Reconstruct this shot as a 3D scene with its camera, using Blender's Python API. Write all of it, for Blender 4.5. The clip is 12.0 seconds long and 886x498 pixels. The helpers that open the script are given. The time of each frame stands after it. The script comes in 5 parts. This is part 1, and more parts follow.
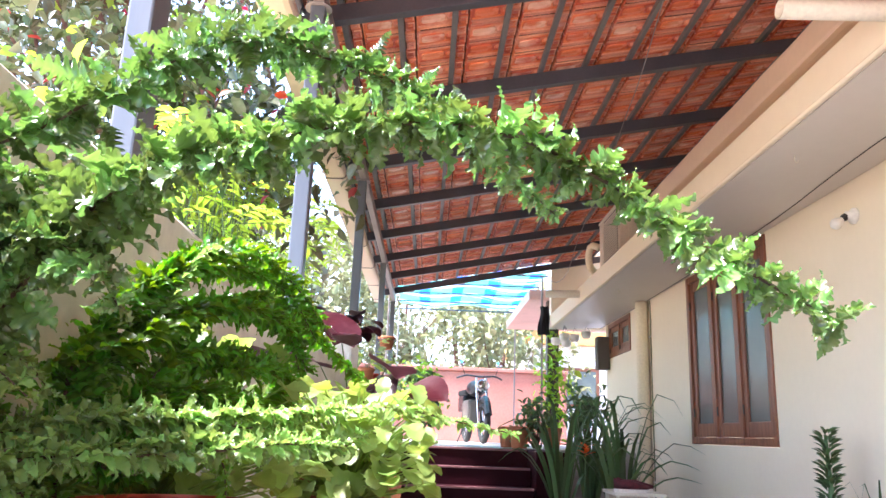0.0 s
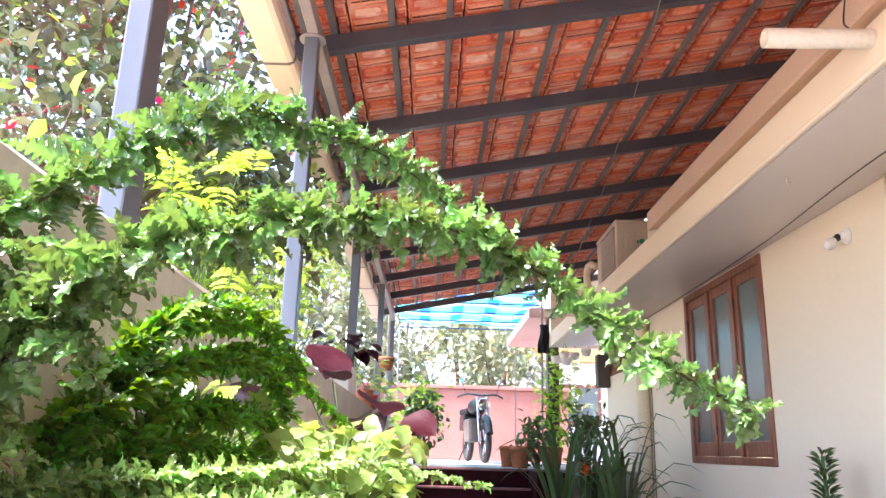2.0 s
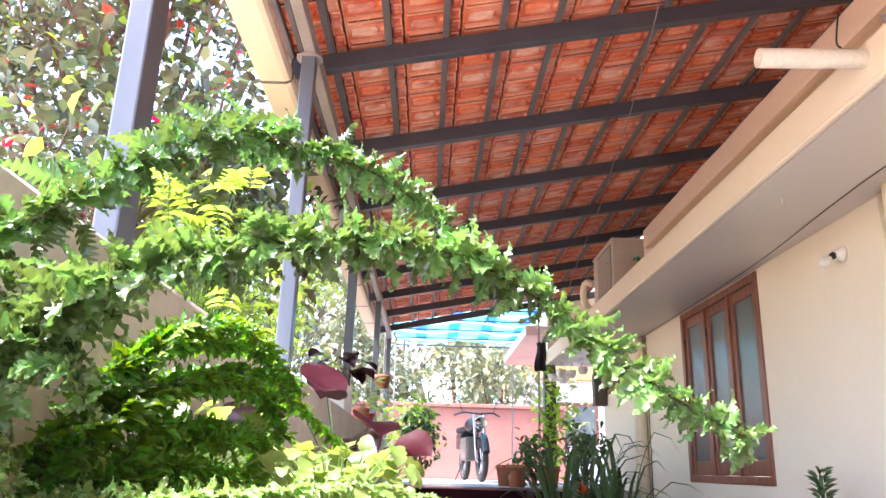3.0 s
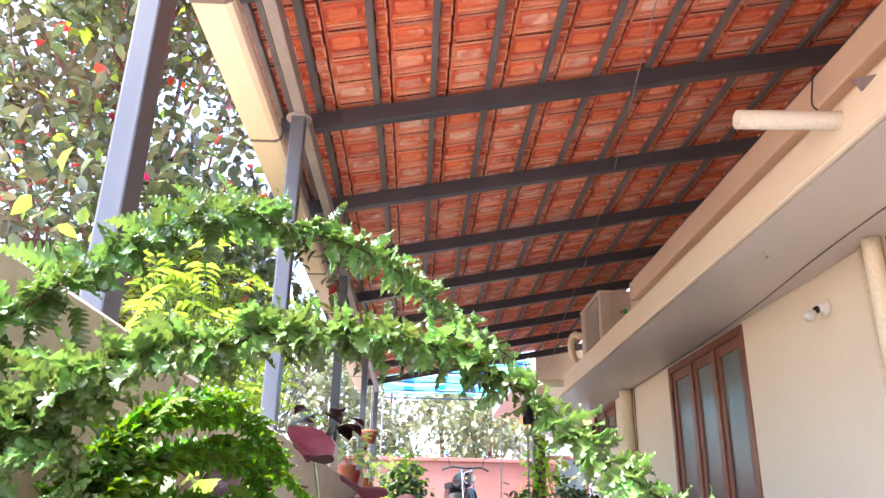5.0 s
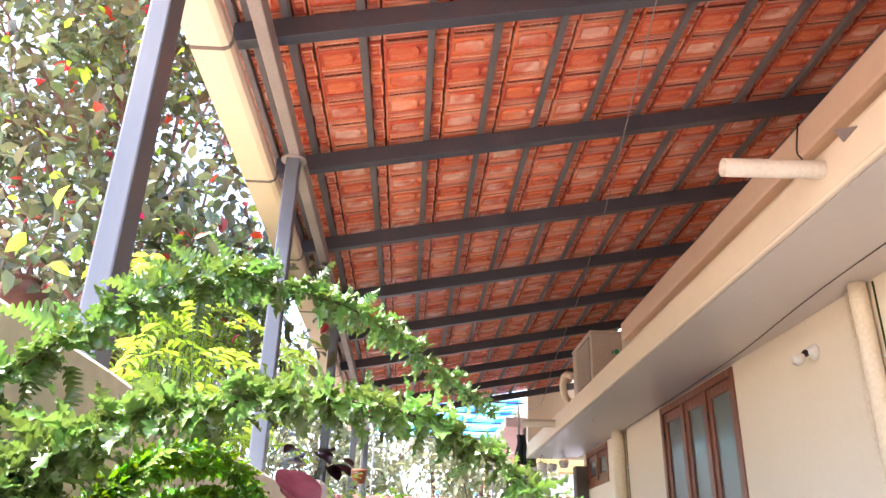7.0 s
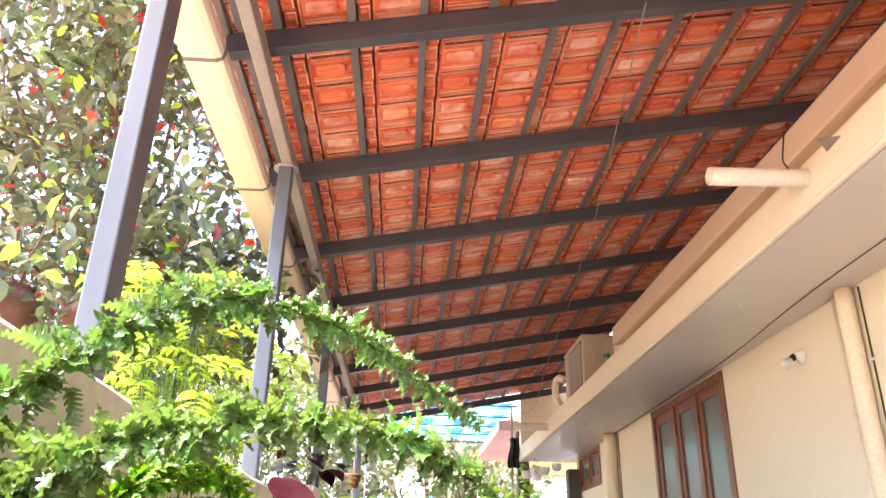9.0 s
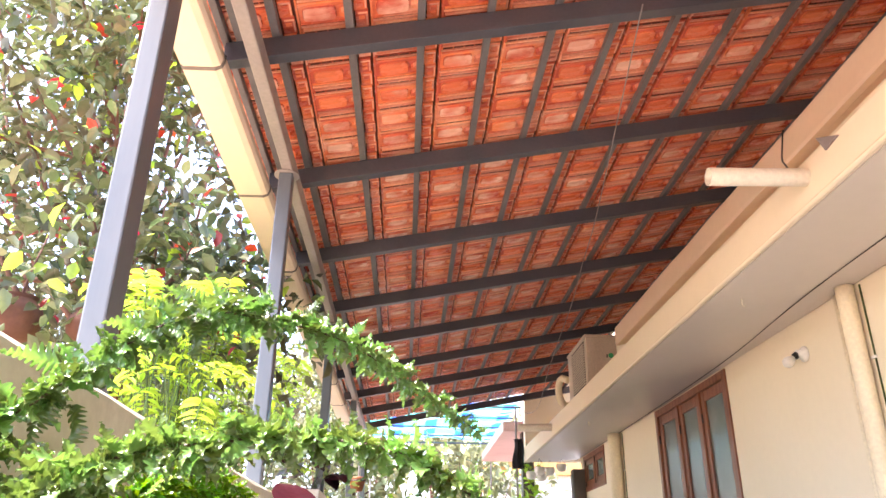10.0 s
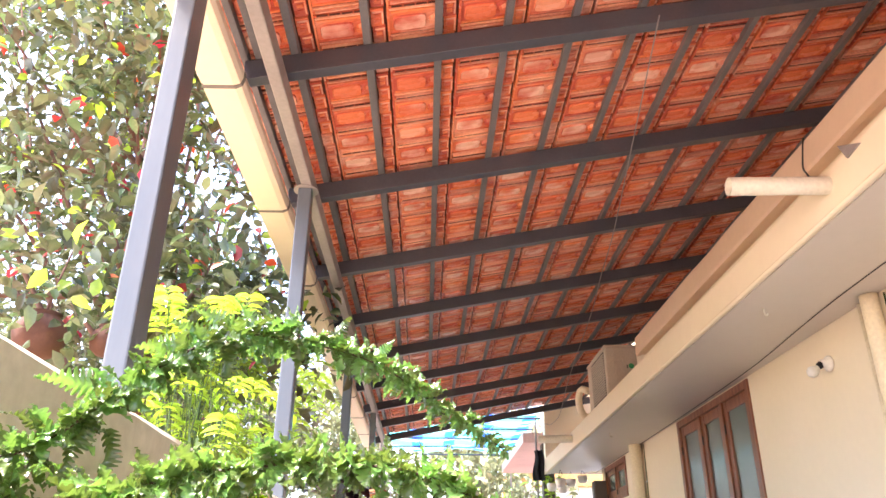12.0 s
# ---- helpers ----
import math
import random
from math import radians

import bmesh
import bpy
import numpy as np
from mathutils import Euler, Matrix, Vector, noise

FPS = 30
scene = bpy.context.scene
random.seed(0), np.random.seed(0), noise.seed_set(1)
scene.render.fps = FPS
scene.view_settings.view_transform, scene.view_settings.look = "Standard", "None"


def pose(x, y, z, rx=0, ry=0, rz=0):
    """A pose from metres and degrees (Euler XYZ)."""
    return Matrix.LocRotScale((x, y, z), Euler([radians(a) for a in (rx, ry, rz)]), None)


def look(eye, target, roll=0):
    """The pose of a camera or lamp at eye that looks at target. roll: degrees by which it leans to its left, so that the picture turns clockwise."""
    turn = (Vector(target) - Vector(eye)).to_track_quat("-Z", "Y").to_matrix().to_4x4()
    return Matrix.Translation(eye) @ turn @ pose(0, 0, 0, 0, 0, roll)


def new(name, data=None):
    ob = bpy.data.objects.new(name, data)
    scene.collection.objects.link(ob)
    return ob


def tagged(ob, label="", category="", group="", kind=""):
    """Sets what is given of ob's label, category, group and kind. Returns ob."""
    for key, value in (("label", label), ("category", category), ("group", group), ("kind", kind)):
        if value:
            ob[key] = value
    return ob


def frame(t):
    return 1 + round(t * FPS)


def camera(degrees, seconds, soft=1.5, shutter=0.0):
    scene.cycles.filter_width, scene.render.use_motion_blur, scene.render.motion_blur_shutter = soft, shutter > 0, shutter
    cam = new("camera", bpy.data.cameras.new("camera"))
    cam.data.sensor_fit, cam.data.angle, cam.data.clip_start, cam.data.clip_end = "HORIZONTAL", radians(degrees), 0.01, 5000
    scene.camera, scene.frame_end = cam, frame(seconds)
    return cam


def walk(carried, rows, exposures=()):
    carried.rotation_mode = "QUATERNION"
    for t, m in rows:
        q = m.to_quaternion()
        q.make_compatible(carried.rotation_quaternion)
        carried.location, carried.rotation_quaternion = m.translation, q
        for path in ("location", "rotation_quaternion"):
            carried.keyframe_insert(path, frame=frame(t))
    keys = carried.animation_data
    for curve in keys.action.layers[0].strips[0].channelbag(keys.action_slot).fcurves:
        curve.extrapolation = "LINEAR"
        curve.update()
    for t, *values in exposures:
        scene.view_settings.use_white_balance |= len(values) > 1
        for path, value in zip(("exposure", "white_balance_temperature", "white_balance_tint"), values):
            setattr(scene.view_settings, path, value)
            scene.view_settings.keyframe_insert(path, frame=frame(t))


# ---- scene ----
cam = camera(62.00, 12.0)
ROWS = [
    (0.0, 0.0000, -0.0000, 1.0000, 14.030, -2.144, -1.267),
    (0.5, 0.0040, -0.0224, 1.0139, 14.062, -2.048, -1.224),
    (1.0, 0.0122, -0.0320, 1.0239, 14.485, -1.853, -1.011),
    (1.5, 0.0203, -0.0368, 1.0298, 14.842, -1.635, -1.003),
    (2.0, 0.0292, -0.0406, 1.0377, 15.249, -1.627, -1.015),
    (2.5, 0.0331, -0.0446, 1.0375, 15.659, -1.605, -1.089),
    (3.0, 0.0314, -0.0404, 1.0413, 16.599, -1.593, -1.266),
    (5.0, 0.0306, -0.0654, 1.0629, 20.498, -1.166, -2.145),
    (5.5, 0.0279, -0.0764, 1.0697, 21.466, -1.239, -2.441),
    (6.0, 0.0305, -0.0931, 1.0753, 22.409, -1.268, -2.774),
    (6.5, 0.0438, -0.1064, 1.0812, 22.586, -1.549, -2.675),
    (7.0, 0.0393, -0.1048, 1.0766, 23.273, -1.550, -2.817),
    (9.0, 0.0466, -0.1460, 1.0832, 23.479, -1.207, -3.221),
    (9.5, 0.0489, -0.1518, 1.0880, 23.493, -0.878, -3.106),
    (10.0, 0.0507, -0.1586, 1.0911, 23.549, -0.539, -2.760),
    (10.5, 0.0474, -0.1605, 1.0923, 23.556, -0.331, -2.291),
    (11.0, 0.0382, -0.1567, 1.0955, 23.616, -0.234, -1.944),
    (11.5, 0.0358, -0.1613, 1.0964, 23.952, -0.326, -1.562),
    (12.0, 0.0395, -0.1659, 1.0999, 24.348, -0.448, -1.309),
]
walk(cam, [(t, pose(x, y, z, 90 + pitch, roll, yaw)) for t, x, y, z, pitch, roll, yaw in ROWS],
     [(0.0, 3.15, 5900, 18), (3.0, 3.12, 5960, 22), (5.0, 2.98, 6050, 22), (7.0, 3.03, 6250, 21), (9.0, 3.18, 6700, 20), (12.0, 3.18, 6650, 20)])

# ---- world and light ----
SUN_EL, SUN_AZ = 57.0, -102.0  # degrees; azimuth from +y towards +x
world = bpy.data.worlds.new("world")
scene.world = world
world.use_nodes = True
wn = world.node_tree
sky = wn.nodes.new("ShaderNodeTexSky")
sky.sky_type, sky.sun_disc = "NISHITA", False
sky.sun_elevation, sky.sun_rotation = radians(SUN_EL), radians(SUN_AZ)
sky.air_density, sky.dust_density, sky.ozone_density = 1.0, 2.6, 1.2
wn.nodes["Background"].inputs["Strength"].default_value = 0.15
wn.links.new(sky.outputs[0], wn.nodes["Background"].inputs["Color"])
sun = new("sun", bpy.data.lights.new("sun", "SUN"))
sun.data.energy, sun.data.angle, sun.data.color = 2.8, radians(6.0), (1.0, 0.94, 0.84)
sun_dir = Vector((math.cos(radians(SUN_EL)) * math.sin(radians(SUN_AZ)), math.cos(radians(SUN_EL)) * math.cos(radians(SUN_AZ)), math.sin(radians(SUN_EL))))
sun.matrix_world = look(sun_dir * 30, (0, 0, 0))
scene.view_settings.exposure = 2.88

# ---- materials ----
def material(name, base, rough=0.6, metal=0.0, second=None, scale=6.0, amount=0.35, fine=60.0, bump=0.15, shift=0.0, through_light=0.0, coat=0.0, grain=0.1, stretch=(1, 1, 1)):
    """A surface with two scales of variation, fine relief and, where asked, a shift of shade from object to object."""
    m = bpy.data.materials.new(name)
    m.use_nodes = True
    nt = m.node_tree
    n, l = nt.nodes, nt.links
    bsdf = n["Principled BSDF"]
    second = second or tuple(c * 0.62 for c in base)
    co = n.new("ShaderNodeTexCoord")
    mp = n.new("ShaderNodeMapping")
    mp.inputs["Scale"].default_value = stretch
    l.new(co.outputs["Object"], mp.inputs["Vector"])
    big = n.new("ShaderNodeTexNoise")
    big.inputs["Scale"].default_value, big.inputs["Detail"].default_value = scale, 5
    small = n.new("ShaderNodeTexNoise")
    small.inputs["Scale"].default_value, small.inputs["Detail"].default_value = fine, 4
    l.new(mp.outputs[0], big.inputs["Vector"])
    l.new(mp.outputs[0], small.inputs["Vector"])
    ramp = n.new("ShaderNodeValToRGB")
    ramp.color_ramp.elements[0].position, ramp.color_ramp.elements[1].position = 0.38, 0.68
    l.new(big.outputs["Fac"], ramp.inputs[0])
    k = n.new("ShaderNodeMath")
    k.operation = "MULTIPLY"
    k.inputs[1].default_value = amount
    l.new(ramp.outputs[0], k.inputs[0])
    mix = n.new("ShaderNodeMix")
    mix.data_type = "RGBA"
    mix.inputs["A"].default_value, mix.inputs["B"].default_value = (*base, 1), (*second, 1)
    l.new(k.outputs[0], mix.inputs["Factor"])
    hsv = n.new("ShaderNodeHueSaturation")
    l.new(mix.outputs["Result"], hsv.inputs["Color"])
    val = n.new("ShaderNodeMapRange")
    val.inputs["From Min"].default_value, val.inputs["From Max"].default_value = 0.25, 0.75
    val.inputs["To Min"].default_value, val.inputs["To Max"].default_value = 1 - grain, 1 + grain
    l.new(small.outputs["Fac"], val.inputs["Value"])
    if shift:
        info, geo = n.new("ShaderNodeObjectInfo"), n.new("ShaderNodeNewGeometry")
        add = n.new("ShaderNodeMath")
        add.operation = "ADD"
        l.new(info.outputs["Random"], add.inputs[0])
        l.new(geo.outputs["Random Per Island"], add.inputs[1])
        fr = n.new("ShaderNodeMath")
        fr.operation = "FRACT"
        l.new(add.outputs[0], fr.inputs[0])
        sh = n.new("ShaderNodeMapRange")
        sh.inputs["To Min"].default_value, sh.inputs["To Max"].default_value = 1 - shift, 1 + shift
        l.new(fr.outputs[0], sh.inputs["Value"])
        mul = n.new("ShaderNodeMath")
        mul.operation = "MULTIPLY"
        l.new(val.outputs[0], mul.inputs[0])
        l.new(sh.outputs[0], mul.inputs[1])
        l.new(mul.outputs[0], hsv.inputs["Value"])
        hue = n.new("ShaderNodeMapRange")
        hue.inputs["To Min"].default_value, hue.inputs["To Max"].default_value = 0.5 - shift * 0.05, 0.5 + shift * 0.05
        l.new(fr.outputs[0], hue.inputs["Value"])
        l.new(hue.outputs[0], hsv.inputs["Hue"])
    else:
        l.new(val.outputs[0], hsv.inputs["Value"])
    l.new(hsv.outputs[0], bsdf.inputs["Base Color"])
    bsdf.inputs["Metallic"].default_value = metal
    rr = n.new("ShaderNodeMapRange")
    rr.inputs["To Min"].default_value, rr.inputs["To Max"].default_value = max(rough - 0.12, 0.02), min(rough + 0.12, 1)
    l.new(big.outputs["Fac"], rr.inputs["Value"])
    l.new(rr.outputs[0], bsdf.inputs["Roughness"])
    if coat:
        bsdf.inputs["Coat Weight"].default_value = coat
    if bump:
        b = n.new("ShaderNodeBump")
        b.inputs["Strength"].default_value, b.inputs["Distance"].default_value = bump, 0.004
        l.new(small.outputs["Fac"], b.inputs["Height"])
        l.new(b.outputs[0], bsdf.inputs["Normal"])
    if through_light:
        tr = n.new("ShaderNodeBsdfTranslucent")
        warm = n.new("ShaderNodeHueSaturation")
        warm.inputs["Hue"].default_value, warm.inputs["Saturation"].default_value, warm.inputs["Value"].default_value = 0.475, 1.15, 1.5
        l.new(hsv.outputs[0], warm.inputs["Color"])
        l.new(warm.outputs[0], tr.inputs["Color"])
        ms = n.new("ShaderNodeMixShader")
        ms.inputs[0].default_value = through_light
        l.new(bsdf.outputs[0], ms.inputs[1])
        l.new(tr.outputs[0], ms.inputs[2])
        l.new(ms.outputs[0], n["Material Output"].inputs["Surface"])
    return m


def tile_material(name="clay_tile", start=0.46, most=0.62):
    """Glazed red clay with pale lime bloom in patches."""
    m = material(name, (0.74, 0.185, 0.095), 0.27, second=(0.58, 0.115, 0.055), scale=9, amount=0.7, fine=90, bump=0.25, shift=0.22, stretch=(1, 2.5, 1))
    n, l = m.node_tree.nodes, m.node_tree.links
    bsdf = n["Principled BSDF"]
    old = bsdf.inputs["Base Color"].links[0].from_socket
    info = n.new("ShaderNodeObjectInfo")
    geo = n.new("ShaderNodeNewGeometry")
    no = n.new("ShaderNodeTexNoise")
    no.inputs["Scale"].default_value, no.inputs["Detail"].default_value = 5.5, 6
    l.new(geo.outputs["Position"], no.inputs["Vector"])
    mr = n.new("ShaderNodeMapRange")
    mr.inputs["From Min"].default_value, mr.inputs["From Max"].default_value, mr.inputs["To Max"].default_value = start, start + 0.18, most
    l.new(no.outputs["Fac"], mr.inputs["Value"])
    mix = n.new("ShaderNodeMix")
    mix.data_type = "RGBA"
    mix.inputs["B"].default_value = (0.86, 0.52, 0.40, 1)
    # some tiles are bloomed, others clean
    some = n.new("ShaderNodeMapRange")
    some.inputs["From Min"].default_value, some.inputs["From Max"].default_value = 0.30, 0.62
    l.new(info.outputs["Random"], some.inputs["Value"])
    both = n.new("ShaderNodeMath")
    both.operation = "MULTIPLY"
    l.new(mr.outputs[0], both.inputs[0])
    l.new(some.outputs[0], both.inputs[1])
    l.new(both.outputs[0], mix.inputs["Factor"])
    l.new(old, mix.inputs["A"])
    l.new(mix.outputs["Result"], bsdf.inputs["Base Color"])
    return m


M_WALL = material("cream_wall_paint", (0.83, 0.735, 0.57), 0.65, second=(0.78, 0.68, 0.51), scale=0.9, amount=0.5, fine=20, bump=0.03, grain=0.015)
M_BEAM = material("peach_beam_paint", (0.77, 0.595, 0.45), 0.75, second=(0.70, 0.52, 0.39), scale=1.6, amount=0.5, fine=25, bump=0.05, grain=0.025)
M_SOFFIT = material("grey_soffit", (0.64, 0.58, 0.53), 0.38, second=(0.60, 0.54, 0.49), scale=0.8, amount=0.5, fine=15, bump=0.02, grain=0.015)
M_PARAPET = material("parapet_plaster", (0.58, 0.57, 0.50), 0.9, second=(0.42, 0.42, 0.34), scale=3.0, amount=0.6, fine=40, bump=0.35)
M_STEEL = material("grey_painted_steel", (0.055, 0.058, 0.075), 0.34, second=(0.075, 0.078, 0.098), scale=5, amount=0.5, fine=70, bump=0.06)
# streaky post paint, lighter than the rafter steel to include sky sheen
M_POST = material("sky_lit_post_paint", (0.086, 0.104, 0.128), 0.34, second=(0.125, 0.137, 0.155), scale=3, amount=0.6, fine=40, bump=0.05, grain=0.04, stretch=(3, 3, 0.5))
M_STEEL_L = material("light_steel_primer", (0.27, 0.24, 0.24), 0.5, second=(0.20, 0.18, 0.18), scale=4, amount=0.6, fine=60, bump=0.06)
M_BATTEN = material("batten_steel", (0.15, 0.14, 0.15), 0.45, second=(0.10, 0.095, 0.10), scale=6, amount=0.6, fine=70, bump=0.06)
M_GUTTER = material("gutter_sheet", (0.72, 0.60, 0.48), 0.45, second=(0.67, 0.55, 0.43), scale=1.2, amount=0.5, fine=30, bump=0.02, grain=0.02)
M_STRAP = material("gutter_sleeve_rubber", (0.16, 0.14, 0.13), 0.7)
M_TILE = tile_material()
M_TILEPANEL = tile_material("bloomed_clay_panel", 0.36, 0.95)
# paler clay for the ribs: glossy edge highlights put into the colour
M_TILERIB = material("highlit_clay_rib", (0.86, 0.44, 0.32), 0.28, second=(0.68, 0.18, 0.09), scale=14, amount=0.8, fine=90, bump=0.2, shift=0.2)
M_TILEJOINT = material("shaded_clay_joint", (0.10, 0.022, 0.012), 0.9, scale=20, amount=0.6)
M_WOOD = material("varnished_window_wood", (0.24, 0.085, 0.038), 0.38, second=(0.13, 0.042, 0.02), scale=5, amount=0.8, fine=50, bump=0.2, stretch=(6, 6, 0.6))
M_PVC = material("white_pvc", (0.74, 0.70, 0.60), 0.35, second=(0.62, 0.58, 0.48), scale=5, amount=0.4, bump=0.03)
M_CREAMPIPE = material("painted_pipe", (0.81, 0.715, 0.53), 0.5, second=(0.76, 0.66, 0.48), scale=2, amount=0.4, bump=0.05)
M_CABLE = material("black_cable", (0.015, 0.014, 0.013), 0.5)
M_PIPESHADE = material("pipe_shade_green", (0.06, 0.08, 0.02), 0.9, scale=30, amount=0.9)
M_AC = material("ac_beige_sheet", (0.60, 0.52, 0.43), 0.45, second=(0.52, 0.44, 0.36), scale=4, amount=0.5, bump=0.04)
M_ACDARK = material("ac_grille_dark", (0.10, 0.085, 0.075), 0.6)
M_GREENDOT = material("green_sticker", (0.02, 0.32, 0.12), 0.4)
M_RED = material("red_pot_plastic", (0.36, 0.035, 0.02), 0.4, second=(0.25, 0.02, 0.015), scale=8, amount=0.5, bump=0.05)
M_TERRA = material("terracotta", (0.42, 0.16, 0.08), 0.85, second=(0.30, 0.11, 0.06), scale=8, amount=0.7, bump=0.25)
M_CLAY = material("dark_clay", (0.11, 0.045, 0.03), 0.85, second=(0.06, 0.028, 0.02), scale=9, amount=0.7, bump=0.3)
M_WHITEPOT = material("white_pot_plastic", (0.80, 0.78, 0.74), 0.4, bump=0.03, amount=0.15)
M_SOIL = material("potting_soil", (0.05, 0.03, 0.018), 0.95, scale=30, amount=0.8, fine=120, bump=0.8)
M_FERN = material("fern_leaf", (0.140, 0.255, 0.068), 0.30, second=(0.062, 0.140, 0.036), scale=1.5, amount=0.7, fine=9, bump=0.25, shift=0.50, through_light=0.27, grain=0.16)
M_FERN.node_tree.nodes["Principled BSDF"].inputs["Specular IOR Level"].default_value = 1.0
# more saturated green, passing more light than fern_leaf
M_VIVIDFERN = material("vivid_fern_leaf", (0.115, 0.27, 0.032), 0.3, second=(0.05, 0.15, 0.016), scale=6, amount=0.8, fine=9, bump=0.25, shift=0.5, through_light=0.45, grain=0.1)
M_PALEFERN = material("pale_fern_leaf", (0.22, 0.36, 0.11), 0.30, second=(0.13, 0.25, 0.065), scale=4, amount=0.8, fine=9, bump=0.25, shift=0.4, through_light=0.4, grain=0.1)
M_FERNSTEM = material("fern_stalk", (0.07, 0.035, 0.02), 0.6, scale=40, amount=0.6)
M_LIME = material("lime_leaf", (0.20, 0.31, 0.07), 0.4, second=(0.28, 0.38, 0.14), scale=18, amount=0.7, fine=90, bump=0.25, shift=0.25, through_light=0.45)
M_MAROON = material("maroon_leaf", (0.030, 0.004, 0.009), 0.36, second=(0.055, 0.012, 0.022), scale=12, amount=0.6, bump=0.25, shift=0.25, through_light=0.03)
M_TREELEAF = material("tree_leaf", (0.080, 0.120, 0.055), 0.28, second=(0.115, 0.100, 0.062), scale=2.5, amount=0.75, bump=0.05, shift=0.55, through_light=0.28)
# far leaves: distance haze is mixed into this paler leaf colour
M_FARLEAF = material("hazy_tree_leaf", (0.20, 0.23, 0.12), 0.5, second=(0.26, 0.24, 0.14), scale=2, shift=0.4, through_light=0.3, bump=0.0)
M_REDLEAF = material("red_tree_leaf", (0.36, 0.07, 0.05), 0.4, second=(0.45, 0.14, 0.05), shift=0.35, through_light=0.4, bump=0.05)
M_YELLOWLEAF = material("backlit_leaf", (0.27, 0.44, 0.085), 0.42, second=(0.17, 0.33, 0.06), scale=3, shift=0.3, through_light=0.55, bump=0.05)
M_DARKLEAF = material("dark_plant_leaf", (0.085, 0.155, 0.06), 0.4, second=(0.12, 0.19, 0.075), scale=6, shift=0.4, through_light=0.25, bump=0.05)
M_BARK = material("tree_bark", (0.15, 0.075, 0.05), 0.9, second=(0.08, 0.04, 0.028), scale=10, amount=0.8, fine=60, bump=0.8, stretch=(2, 2, 0.5))
M_GROUND = material("red_earth_yard", (0.42, 0.29, 0.20), 0.95, second=(0.30, 0.21, 0.13), scale=0.8, amount=0.8, fine=20, bump=0.6)
M_PAVING = material("paved_floor", (0.36, 0.34, 0.325), 0.6, second=(0.28, 0.265, 0.25), scale=2, amount=0.6, fine=30, bump=0.25)
M_STEP = material("maroon_oxide_floor", (0.034, 0.003, 0.009), 0.6, second=(0.022, 0.002, 0.006), scale=3, amount=0.6, bump=0.06)
M_STEP.node_tree.nodes["Principled BSDF"].inputs["Specular IOR Level"].default_value = 0.15
M_NOSING = material("sky_pale_nosing", (0.34, 0.16, 0.17), 0.6, scale=12, amount=0.7)
M_PINKWALL = material("pink_compound_wall", (0.50, 0.20, 0.16), 0.85, second=(0.40, 0.16, 0.12), scale=1.5, amount=0.7, fine=25, bump=0.25)
M_WHITEWALL = material("white_lime_wall", (0.78, 0.74, 0.70), 0.8, second=(0.62, 0.58, 0.54), scale=1.0, amount=0.5, bump=0.15)
M_ORANGEWALL = material("ochre_wall", (0.66, 0.36, 0.12), 0.8, second=(0.52, 0.28, 0.10), scale=1.0, amount=0.5, bump=0.15)
M_BLACK = material("black_enamel", (0.012, 0.013, 0.016), 0.3, bump=0.02)
M_RUBBER = material("tyre_rubber", (0.02, 0.02, 0.02), 0.85)
M_CHROME = material("chrome", (0.6, 0.6, 0.62), 0.18, metal=1.0, bump=0.0, amount=0.1)
M_BULB = material("frosted_bulb", (0.72, 0.70, 0.66), 0.3, bump=0.0, amount=0.1)
M_CLOTH = material("dark_cloth", (0.02, 0.022, 0.03), 0.9, fine=80, bump=0.5)


def glass_material():
    """Frosted window glass, dim grey-green."""
    m = material("frosted_glass", (0.125, 0.155, 0.145), 0.2, second=(0.07, 0.09, 0.088), scale=1.2, amount=0.7, fine=140, bump=0.12)
    m.node_tree.nodes["Principled BSDF"].inputs["Specular IOR Level"].default_value = 0.6
    return m


